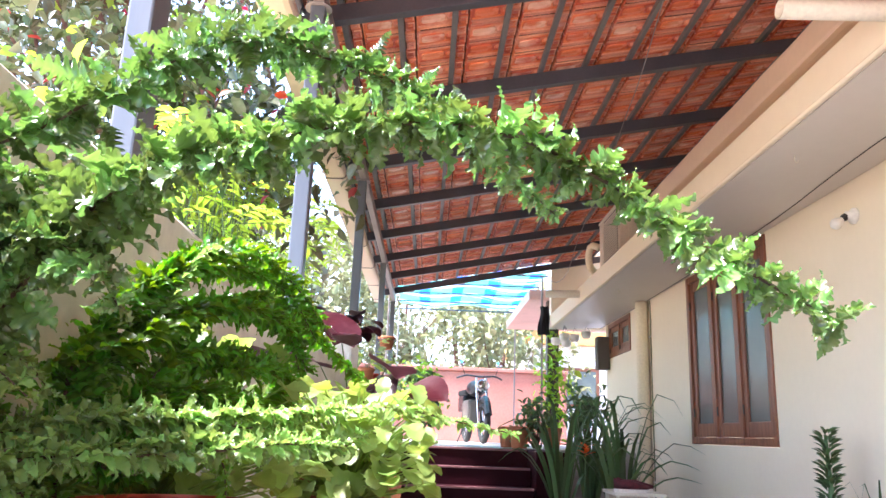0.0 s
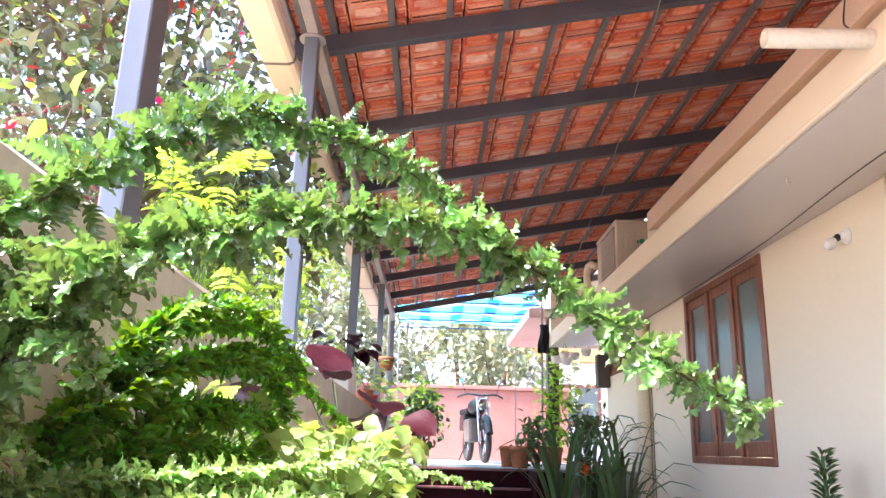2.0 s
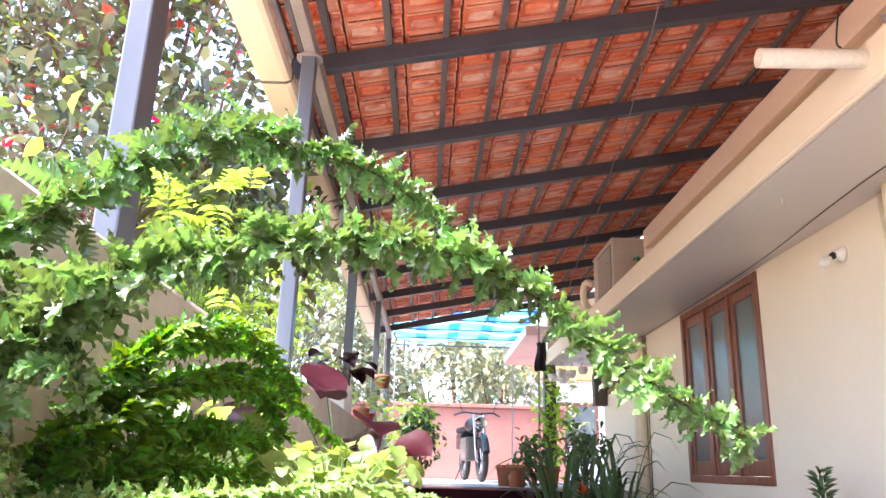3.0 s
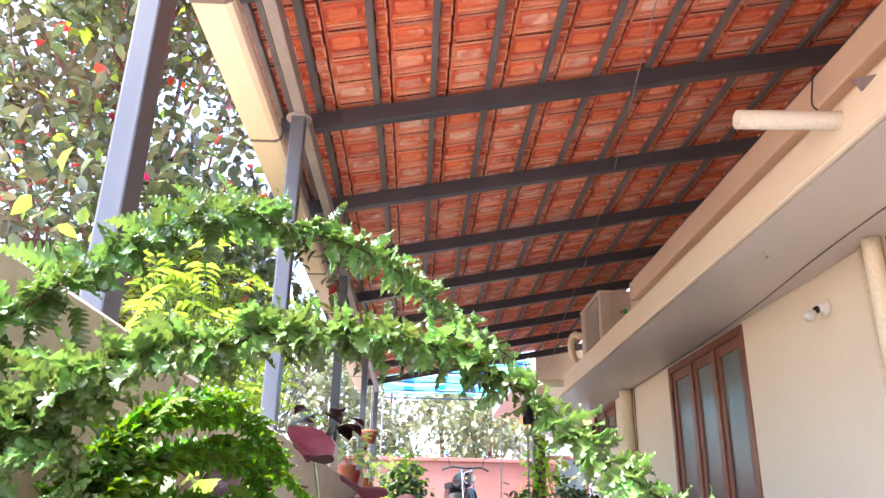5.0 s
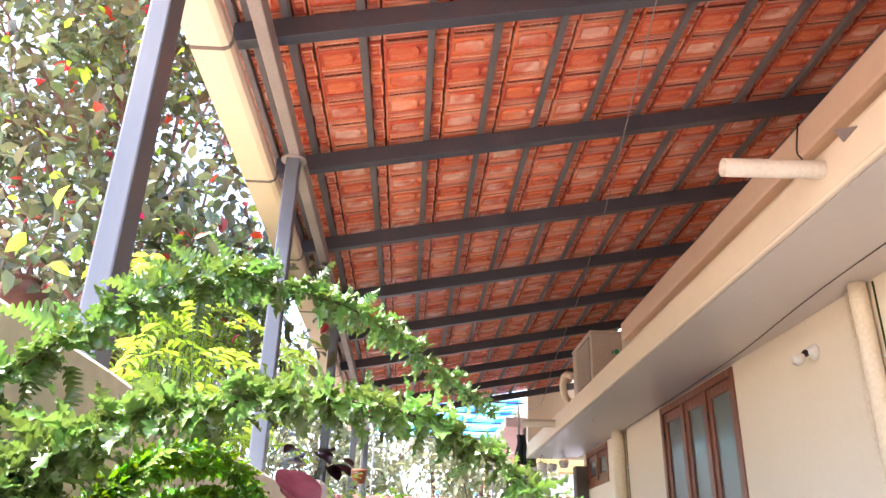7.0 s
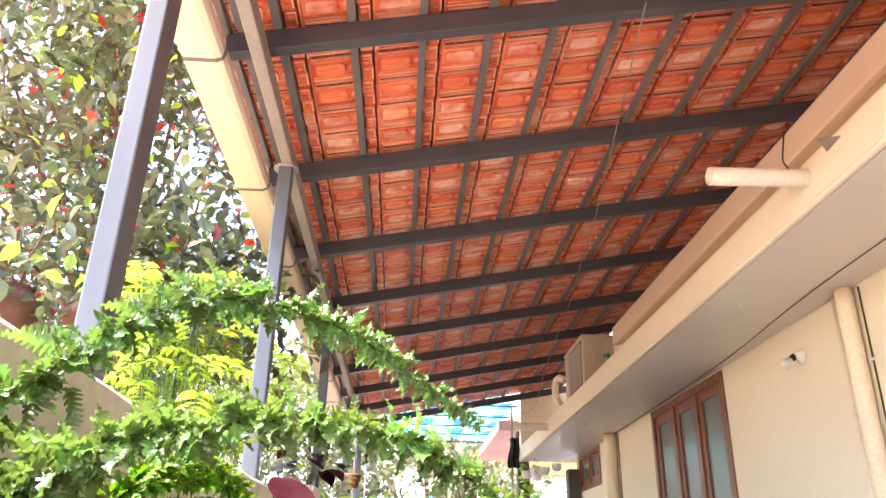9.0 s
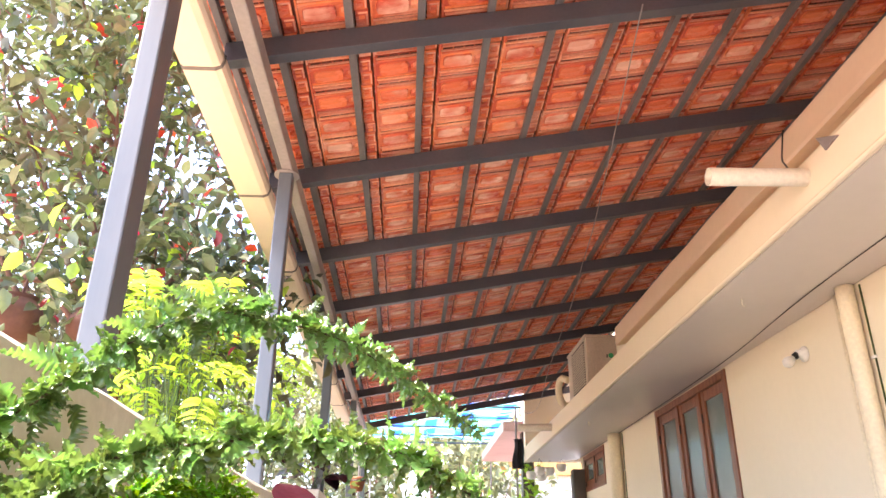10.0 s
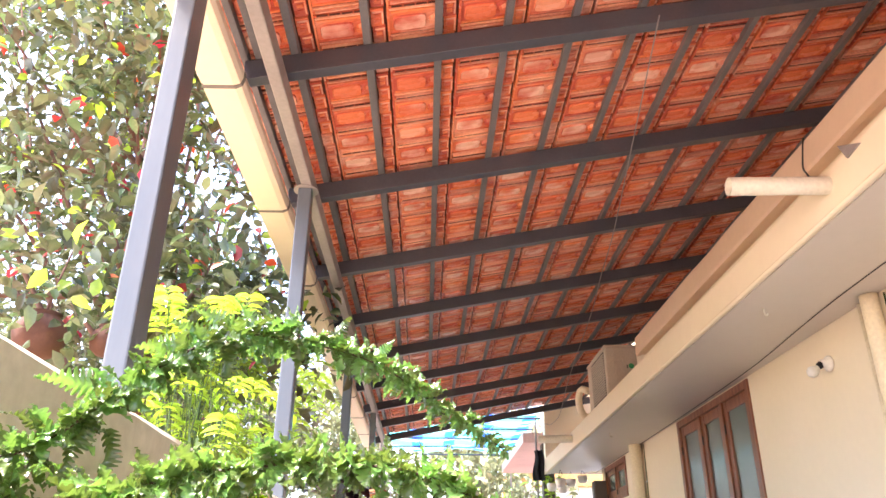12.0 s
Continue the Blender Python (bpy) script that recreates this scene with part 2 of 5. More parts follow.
def tarp_material():
    """Blue, green and white checked plastic sheet that lets light through."""
    m = bpy.data.materials.new("checked_tarp")
    m.use_nodes = True
    n, l = m.node_tree.nodes, m.node_tree.links
    co = n.new("ShaderNodeTexCoord")
    sep = n.new("ShaderNodeSeparateXYZ")
    l.new(co.outputs["Object"], sep.inputs[0])
    facs = []
    for axis, freq in (("X", 1.9), ("Y", 2.6)):
        mu = n.new("ShaderNodeMath")
        mu.operation = "MULTIPLY"
        mu.inputs[1].default_value = freq
        l.new(sep.outputs[axis], mu.inputs[0])
        fr = n.new("ShaderNodeMath")
        fr.operation = "FRACT"
        l.new(mu.outputs[0], fr.inputs[0])
        gt = n.new("ShaderNodeMath")
        gt.operation = "GREATER_THAN"
        gt.inputs[1].default_value = 0.66
        l.new(fr.outputs[0], gt.inputs[0])
        facs.append(gt)
    a = n.new("ShaderNodeMix")
    a.data_type = "RGBA"
    a.inputs["A"].default_value, a.inputs["B"].default_value = (0.07, 0.52, 0.50, 1), (0.012, 0.12, 0.60, 1)
    l.new(facs[0].outputs[0], a.inputs["Factor"])
    b = n.new("ShaderNodeMix")
    b.data_type = "RGBA"
    b.blend_type = "MIX"
    b.inputs["B"].default_value = (0.58, 0.80, 0.78, 1)
    half = n.new("ShaderNodeMath")
    half.operation = "MULTIPLY"
    half.inputs[1].default_value = 0.42
    l.new(facs[1].outputs[0], half.inputs[0])
    l.new(half.outputs[0], b.inputs["Factor"])
    l.new(a.outputs["Result"], b.inputs["A"])
    bs = n["Principled BSDF"]
    bs.inputs["Roughness"].default_value = 0.4
    l.new(b.outputs["Result"], bs.inputs["Base Color"])
    tr = n.new("ShaderNodeBsdfTranslucent")
    l.new(b.outputs["Result"], tr.inputs["Color"])
    ms = n.new("ShaderNodeMixShader")
    ms.inputs[0].default_value = 0.75
    l.new(bs.outputs[0], ms.inputs[1])
    l.new(tr.outputs[0], ms.inputs[2])
    l.new(ms.outputs[0], n["Material Output"].inputs["Surface"])
    return m


M_GLASS = glass_material()
M_TARP = tarp_material()

# ---- mesh helpers ----
def mesh_of(bm, name, mat, smooth=False):
    me = bpy.data.meshes.new(name)
    bmesh.ops.recalc_face_normals(bm, faces=bm.faces[:])
    bm.to_mesh(me)
    bm.free()
    if smooth:
        for p in me.polygons:
            p.use_smooth = True
    me.materials.append(mat)
    return me


def part(name, bm, mat, parent=None, label="", smooth=False):
    ob = new(name, mesh_of(bm, name, mat, smooth))
    if parent is not None:
        ob.parent = parent
    if label:
        ob["label"] = label
    return ob


def thing(name, at, label, category, group="", kind=""):
    ob = new(name)
    ob.location = at
    ob.empty_display_size = 0.1
    return tagged(ob, label, category, group, kind)


def add_box(bm, x0, x1, y0, y1, z0, z1, bevel=0.0):
    vs = [bm.verts.new((x, y, z)) for z in (z0, z1) for y in (y0, y1) for x in (x0, x1)]
    fs = [bm.faces.new([vs[i] for i in f]) for f in ((0, 2, 3, 1), (4, 5, 7, 6), (0, 1, 5, 4), (2, 6, 7, 3), (0, 4, 6, 2), (1, 3, 7, 5))]
    if bevel:
        es = {e for f in fs for e in f.edges}
        bmesh.ops.bevel(bm, geom=list(es), offset=bevel, segments=2, affect="EDGES", profile=0.6)
    return vs


def box(x0, x1, y0, y1, z0, z1, bevel=0.0):
    bm = bmesh.new()
    add_box(bm, x0, x1, y0, y1, z0, z1, bevel)
    return bm


def add_tube(bm, pts, radii, sides=8, caps=True):
    """A tube along points, one radius a point."""
    pts = [Vector(p) for p in pts]
    if not hasattr(radii, "__len__"):
        radii = [radii] * len(pts)
    rings = []
    up = Vector((0, 0, 1))
    for i, p in enumerate(pts):
        d = (pts[min(i + 1, len(pts) - 1)] - pts[max(i - 1, 0)]).normalized()
        side = d.cross(up)
        if side.length < 0.05:
            side = d.cross(Vector((0, 1, 0)))
        side.normalize()
        top = side.cross(d).normalized()
        rings.append([bm.verts.new(p + (side * math.cos(a) + top * math.sin(a)) * radii[i]) for a in [2 * math.pi * k / sides for k in range(sides)]])
    for a, b in zip(rings, rings[1:]):
        for k in range(sides):
            bm.faces.new((a[k], a[(k + 1) % sides], b[(k + 1) % sides], b[k]))
    if caps:
        bm.faces.new(rings[0][::-1])
        bm.faces.new(rings[-1])
    return bm


def tube(pts, radii, sides=8, caps=True):
    return add_tube(bmesh.new(), pts, radii, sides, caps)


def add_lathe(bm, profile, sides=24, at=(0, 0, 0)):
    rings = [[bm.verts.new((at[0] + r * math.cos(2 * math.pi * k / sides), at[1] + r * math.sin(2 * math.pi * k / sides), at[2] + z)) for k in range(sides)] for r, z in profile]
    for a, b in zip(rings, rings[1:]):
        for k in range(sides):
            bm.faces.new((a[k], a[(k + 1) % sides], b[(k + 1) % sides], b[k]))
    return bm


def lathe(profile, sides=24, at=(0, 0, 0)):
    return add_lathe(bmesh.new(), profile, sides, at)


def raw_mesh(name, verts, faces, mat, smooth=True):
    me = bpy.data.meshes.new(name)
    me.from_pydata(verts, [], faces)
    me.materials.append(mat)
    if smooth:
        me.polygons.foreach_set("use_smooth", [True] * len(me.polygons))
    me.update()
    return me


def spline(pts, n):
    """n points evenly along a smooth curve through pts."""
    p = [Vector(q) for q in pts]
    p = [p[0] * 2 - p[1]] + p + [p[-1] * 2 - p[-2]]
    dense = []
    for i in range(1, len(p) - 2):
        for k in range(12):
            t = k / 12
            a, b, c, d = p[i - 1], p[i], p[i + 1], p[i + 2]
            dense.append(0.5 * ((2 * b) + (c - a) * t + (2 * a - 5 * b + 4 * c - d) * t * t + (3 * b - a - 3 * c + d) * t ** 3))
    dense.append(p[-2].copy())
    lens = [0.0]
    for a, b in zip(dense, dense[1:]):
        lens.append(lens[-1] + (b - a).length)
    out, j = [], 0
    for k in range(n):
        s = lens[-1] * k / (n - 1)
        while j < len(lens) - 2 and lens[j + 1] < s:
            j += 1
        f = (s - lens[j]) / max(lens[j + 1] - lens[j], 1e-9)
        out.append(dense[j].lerp(dense[j + 1], min(f, 1)))
    return out


# ---- measures of the place ----
WALL_X = 2.30          # face of the house wall
# SUN_Y0 also ends the unseen rear roof, set back to cut sky light
SUN_Y0, SUN_Y1 = -3.1435, 9.8   # sunshade slab along the wall
SLAB_X, SLAB_Z0, SLAB_Z1 = 1.576, 2.40, 2.578
def soffit_z(x):
    return SLAB_Z0 + 0.048 * (x - SLAB_X) / (WALL_X - SLAB_X)   # underside of the sunshade, rising to the wall
ROOF_END = 9.95
RAFTER_Y = [2.07 + 0.966 * k for k in range(-5, 9)]
BATTEN_X = [-0.474 + 0.266 * k for k in range(11)]
def rafter_z(x):
    return 2.895 + 0.199 * x   # underside of the rafters
SLOPE = math.atan(0.199)
BEAM_X = -0.53         # eave beam and posts
PARAPET_X, PARAPET_Z = -0.46, 1.365

# ---- ground, floor, steps ----
bm = bmesh.new()
bmesh.ops.create_grid(bm, x_segments=40, y_segments=40, size=150)
for v in bm.verts:
    v.co.z = -0.12
tagged(part("ground", bm, M_GROUND), "bare reddish earth of the yard", "ground", kind="structure")
tagged(part("floor", box(-0.46, 2.3, -3.2, 7.0, -0.10, 0.0), M_PAVING), "plain paved passage floor beside the house", "floor", kind="structure")
steps = thing("entrance_steps", (0, 0, 0), "dark maroon oxide steps up to a raised yard", "steps", kind="structure")
for k in range(5):
    y0 = 6.75 + 0.27 * k
    part("step", box(-0.45, 1.05, y0, 8.3, 0.173 * k - 0.002, 0.173 * (k + 1), 0.008), M_STEP, steps)
    # pale strip on each edge imitates the sky reflected on the treads
    part("nosing", box(-0.44, 1.04, y0 - 0.012, y0 + 0.03, 0.173 * (k + 1) - 0.018, 0.173 * (k + 1) + 0.003, 0.004), M_NOSING, steps, "pale step edge, coloured as reflected sky")
tagged(part("platform", box(-8.0, 9.0, 8.31, 30, -0.10, 0.866), M_PAVING), "raised paved yard behind the steps", "platform", kind="structure")
tagged(part("platform_edge", box(1.06, 1.34, 7.3, 8.30, -0.10, 0.862, 0.01), M_STEP), "dark maroon raised ledge beside the steps", "ledge", kind="structure")

# ---- house wall with its openings ----
def wall_with_openings(name, x0, x1, y0, y1, z0, z1, holes, mat, label):
    """A wall along y with rectangular openings (ya, yb, za, zb)."""
    bm = bmesh.new()
    ys = sorted({y0, y1, *[h[0] for h in holes], *[h[1] for h in holes]})
    for a, b in zip(ys, ys[1:]):
        cuts = [(h[2], h[3]) for h in holes if h[0] <= a and h[1] >= b]
        z = z0
        for c, d in sorted(cuts):
            add_box(bm, x0, x1, a, b, z, c)
            z = d
        add_box(bm, x0, x1, a, b, z, z1)
    bmesh.ops.remove_doubles(bm, verts=bm.verts[:], dist=0.0005)
    return tagged(part(name, bm, mat), label, "wall", kind="structure")


W1 = (4.91, 6.51, 0.99, 2.435)
W2 = (8.40, 9.44, 2.00, 2.435)
wall_with_openings("wall_house", WALL_X, WALL_X + 0.22, -3.2, 9.6, 0.0, 3.75, [W1, W2], M_WALL, "cream painted plaster house wall")
# unseen wall, added to hold back sky light from behind the camera
tagged(part("sky_block_wall", box(-3.0, 4.5, -5.10, -5.00, -0.12, 2.30), M_WALL), "added plain wall behind the camera that blocks low sky", "wall", kind="structure")
tagged(part("room_wall", box(4.2, 4.3, -3.2, 9.6, 0.0, 3.75), M_WALL), "plain wall inside the house", "wall", kind="structure")
tagged(part("room_end", box(2.52, 4.2, 9.5, 9.6, 0.0, 3.75), M_WALL), "plain end wall of the house", "wall", kind="structure")


def window(name, y0, y1, z0, z1, leaves, label):
    """A varnished window: frame, shutters with stiles, frosted panes, hinges."""
    w = thing(name, (WALL_X, y0, z0), label, "window", kind="structure")
    L, H, f = y1 - y0, z1 - z0, 0.06
    fr = bmesh.new()
    add_box(fr, -0.012, 0.09, 0.002, f, 0.002, H - 0.002, 0.005)
    add_box(fr, -0.012, 0.09, L - f, L - 0.002, 0.002, H - 0.002, 0.005)
    add_box(fr, -0.010, 0.09, f, L - f, 0.002, f, 0.005)
    add_box(fr, -0.010, 0.09, f, L - f, H - f, H - 0.002, 0.005)
    frame_ob = part("window_frame", fr, M_WOOD, w)
    step = (L - 2 * f) / leaves
    for k in range(1, leaves):
        part("mullion", box(-0.008, 0.085, f + step * k - 0.025, f + step * k + 0.025, f, H - f, 0.004), M_WOOD, w)
    for k in range(leaves):
        a, b = f + step * k + (0.026 if k else 0.002), f + step * (k + 1) - (0.026 if k < leaves - 1 else 0.002)
        sh = bmesh.new()
        st = 0.062
        add_box(sh, 0.006, 0.045, a, a + st, f + 0.002, H - f - 0.002, 0.006)
        add_box(sh, 0.006, 0.045, b - st, b, f + 0.002, H - f - 0.002, 0.006)
        add_box(sh, 0.008, 0.043, a + st, b - st, f + 0.002, f + min(0.11, H * 0.16), 0.006)
        add_box(sh, 0.008, 0.043, a + st, b - st, H - f - min(0.08, H * 0.14), H - f - 0.002, 0.006)
        leaf = part("shutter", sh, M_WOOD, w)
        part("pane", box(0.022, 0.028, a + st - 0.004, b - st + 0.004, f + 0.03, H - f - 0.03), M_GLASS, leaf, "frosted grey-green glass pane")
        for hz in (0.18, 0.82):
            part("hinge", tube([(0.0, b + 0.004, H * hz - 0.035), (0.0, b + 0.004, H * hz + 0.035)], 0.007, 8), M_BLACK, leaf, "dark metal hinge")
    return w


window("window_1", *W1, 3, "brown varnished wooden window with three frosted panes")
window("window_2", *W2, 2, "small brown wooden ventilator window with two panes")

# ---- sunshade slab, beam above it ----
def lean(bm):
    """Raises the lower side of a slab with the slope of the underside."""
    for v in bm.verts:
        if v.co.z < SLAB_Z0 + 0.05:
            v.co.z += soffit_z(v.co.x) - SLAB_Z0
    return bm
bm = lean(box(SLAB_X, WALL_X - 0.003, SUN_Y0, SUN_Y1, SLAB_Z0, SLAB_Z1, 0.012))
slab = tagged(part("sunshade_slab", bm, M_WALL), "long cream painted concrete sunshade over the windows", "sunshade", kind="structure")
# thin underside layer, greyer and smoother than the slab
part("soffit", lean(box(SLAB_X + 0.03, WALL_X - 0.005, SUN_Y0 + 0.01, SUN_Y1 - 0.02, SLAB_Z0 - 0.004, SLAB_Z0 + 0.01)), M_SOFFIT, slab, "grey underside")
part("drip_bead", tube([(SLAB_X + 0.006, SUN_Y0, SLAB_Z0 + 0.004), (SLAB_X + 0.006, SUN_Y1, SLAB_Z0 + 0.004)], 0.012, 8), M_WALL, slab, "rounded lower edge")
tagged(part("beam_recess_wall", box(1.93, WALL_X - 0.004, SUN_Y0, 6.02, SLAB_Z1 + 0.001, 2.925), M_WALL), "cream recessed wall above the sunshade", "wall", kind="structure")
bm = bmesh.new()
ys = [SUN_Y0 + k * (6.03 - SUN_Y0) / 60 for k in range(61)]
prof = [(1.85, 2.912), (1.845, 2.93), (1.85, 3.07), (1.862, 3.085), (2.28, 3.085), (2.28, 2.926), (1.90, 2.926), (1.885, 2.912)]
rings = []
for y in ys:
    w = noise.noise((y * 2.3, 0.3, 7)) * 0.006
    rings.append([bm.verts.new((x + (w if x < 1.9 else 0), y, z + (w * 0.8 if z < 2.92 else 0))) for x, z in prof])
for a, b in zip(rings, rings[1:]):
    for k in range(len(prof)):
        bm.faces.new((a[k], a[(k + 1) % len(prof)], b[(k + 1) % len(prof)], b[k]))
bm.faces.new(rings[0])
bm.faces.new(rings[-1][::-1])
tagged(part("plaster_beam", bm, M_BEAM), "peach plastered beam with a chipped lower edge", "beam", kind="structure")

# ---- steel roof frame ----
roof = thing("tiled_roof", (0, 0, 0), "lean-to roof of red clay tiles on grey steel", "roof", kind="structure")
X_LO, X_HI = -0.70, 2.28
def sloped_bar(x0, x1, y0, y1, dz0, dz1, bevel=0.004):
    bm = bmesh.new()
    add_box(bm, x0, x1, y0, y1, dz0, dz1, bevel)
    for v in bm.verts:
        v.co.z += rafter_z(v.co.x)
    return bm
for y in RAFTER_Y:
    part("rafter", sloped_bar(-0.655, X_HI, y - 0.026, y + 0.026, 0.0, 0.085), M_STEEL, roof)
for x in BATTEN_X:
    part("batten", sloped_bar(x - 0.015, x + 0.015, SUN_Y0, ROOF_END, 0.0855, 0.118, 0.002), M_BATTEN, roof)
for x in (-0.655, -0.605):
    part("batten", sloped_bar(x - 0.012, x + 0.012, SUN_Y0, ROOF_END, 0.0855, 0.118, 0.002), M_BATTEN, roof)
part("eave_beam", box(BEAM_X - 0.008, BEAM_X + 0.04, SUN_Y0, ROOF_END, rafter_z(BEAM_X) - 0.085, rafter_z(BEAM_X) - 0.009, 0.005), M_STEEL_L, roof, "grey-brown steel eave beam")
POST_Y = [2.76, 4.95, 7.55, 9.85]
BEAM_Z = rafter_z(BEAM_X) - 0.086
for y in POST_Y:
    s = 0.030
    p = tagged(part("roof_post", box(BEAM_X + 0.008 - s, BEAM_X + 0.008 + s, y - s, y + s, PARAPET_Z, BEAM_Z, 0.006), M_POST), "grey painted square steel post on the parapet", "post", group="roof posts", kind="structure")
    part("cap_plate", lathe([(0.001, 0.0), (0.056, 0.0), (0.056, 0.0035), (0.001, 0.0035)], 20, (BEAM_X + 0.008, y, BEAM_Z - 0.004)), M_STEEL_L, p, "round pale cap plate")

tagged(part("gutter_post", box(-0.642, -0.590, 1.35, 1.435, PARAPET_Z, BEAM_Z - 0.001, 0.005), M_POST), "grey painted square steel post on the parapet", "post", group="roof posts", kind="structure")

# ---- box gutter ----
gutter = thing("box_gutter", (0, 0, 0), "beige box gutter along the eave with dark sleeves", "gutter", kind="structure")
G0, G1, GZ = -0.785, -0.635, 2.70
def gutter_profile(grow):
    g = grow
    return [(G0 - g, GZ + 0.17), (G0 - g, GZ + 0.03), (G0 - g + 0.012, GZ - g), (G1 + g - 0.03, GZ - g), (G1 + g - 0.008, GZ + 0.008), (G1 + g, GZ + 0.03), (G1 + g, GZ + 0.06),
            (G1 - 0.004, GZ + 0.06), (G1 - 0.004, GZ + 0.03), (G0 + 0.004, GZ + 0.006), (G0 + 0.004, GZ + 0.17)]
def extrude_y(profile, y0, y1):
    bm = bmesh.new()
    a = [bm.verts.new((x, y0, z)) for x, z in profile]
    b = [bm.verts.new((x, y1, z)) for x, z in profile]
    for k in range(len(profile)):
        bm.faces.new((a[k], a[(k + 1) % len(a)], b[(k + 1) % len(a)], b[k]))
    bm.faces.new(a)
    bm.faces.new(b[::-1])
    return bm
cuts = [SUN_Y0] + [2.0 + 0.965 * k for k in range(-5, 9)] + [ROOF_END]
for a, b in zip(cuts, cuts[1:]):
    if b - a > 0.05:
        part("gutter_length", extrude_y(gutter_profile(0.0), a + 0.003, b - 0.003), M_GUTTER, gutter)
for y in cuts[1:-1]:
    part("sleeve", extrude_y(gutter_profile(0.004), y - 0.008, y + 0.008), M_STRAP, gutter, "dark rubber sleeve")

# ---- parapet on the garden side ----
bm = bmesh.new()
n = 90
for k in range(n + 1):
    y = -3.2 + k * (10.2 + 3.2) / n
    for x, z in ((PARAPET_X, 0.0), (PARAPET_X, PARAPET_Z - 0.012), (PARAPET_X - 0.012, PARAPET_Z), (PARAPET_X - 0.19, PARAPET_Z), (PARAPET_X - 0.20, PARAPET_Z - 0.01), (PARAPET_X - 0.20, -0.12)):
        w = noise.noise((y * 3, x * 5, z * 3)) * 0.006
        bm.verts.new((x + w, y, z + (w if 0.5 < z < PARAPET_Z - 0.001 else 0)))
bm.verts.ensure_lookup_table()
for k in range(n):
    for j in range(5):
        bm.faces.new((bm.verts[k * 6 + j], bm.verts[k * 6 + j + 1], bm.verts[k * 6 + 7 + j], bm.verts[k * 6 + 6 + j]))
tagged(part("parapet_wall", bm, M_PARAPET), "weathered plaster parapet wall beside the passage", "wall", kind="structure")
tagged(part("plant_ledge", box(PARAPET_X + 0.003, 0.06, -0.6, 3.4, 0.0, 0.66, 0.01), M_PARAPET), "plain masonry ledge that carries the pots", "ledge", kind="structure")

# ---- foliage ----
def pinna(seed, width=0.19, lobes=6, cut=0.4, nu=24, nv=5, slit=1.6, taper=3.0):
    """One ruffled leaflet along +x, normal +z: folded at the midrib, ribbed from vein to vein, its edge cut into rounded lobes."""
    rnd = random.Random(seed)
    ph, tw, droop, bend = rnd.uniform(0, 6), rnd.uniform(-0.5, 0.5), rnd.uniform(0.05, 0.45), rnd.uniform(-0.12, 0.12)
    verts, faces = [], []
    for i in range(nu + 1):
        u = i / nu
        w = width * (0.62 + 0.5 * math.sin(math.pi * min(1, u * 0.8 + 0.15))) * min(1, 0.35 + 7 * u) * (1 - u ** taper) ** 0.8
        for j in range(nv):
            v = 2 * j / (nv - 1) - 1
            edge = abs(v) ** 1.3
            phase = 2 * math.pi * (u * lobes + (0.25 if v > 0 else 0))
            lobe = 1 - cut * (0.5 + 0.5 * math.cos(phase)) ** slit * edge
            y = v * w * lobe + bend * u * u
            x = u + 0.30 * abs(v) * w * lobe
            z = 0.075 * edge * math.sin(u * 10 + ph + (1.7 if v > 0 else 0)) + 0.34 * abs(v) * w - 0.035 * edge * math.cos(phase) - droop * u * u * 0.6
            a = tw * u
            verts.append((x, y * math.cos(a) - z * math.sin(a) * 0.3, z + y * math.sin(a)))
    for i in range(nu):
        for j in range(nv - 1):
            a = i * nv + j
            faces.append((a, a + nv, a + nv + 1, a + 1))
    return np.array(verts), faces


PINNAE = [pinna(k, width=0.19 + 0.025 * (k % 3), lobes=5 + k % 2, cut=0.55, nu=40, slit=3.6) for k in range(8)]
SIMPLE_PINNAE = [pinna(50 + k, width=0.22, lobes=5, cut=0.26, nu=15) for k in range(6)]
NARROW_PINNAE = [pinna(70 + k, width=0.19, lobes=4, cut=0.24, nu=12) for k in range(6)]
COMB_PINNAE = [pinna(90 + k, width=0.19, lobes=12, cut=0.66, nu=84, slit=2.4, taper=2.4) for k in range(4)]
PINNA_MESH = [raw_mesh("leaflet", [tuple(p) for p in v], f, M_FERN) for v, f in PINNAE]


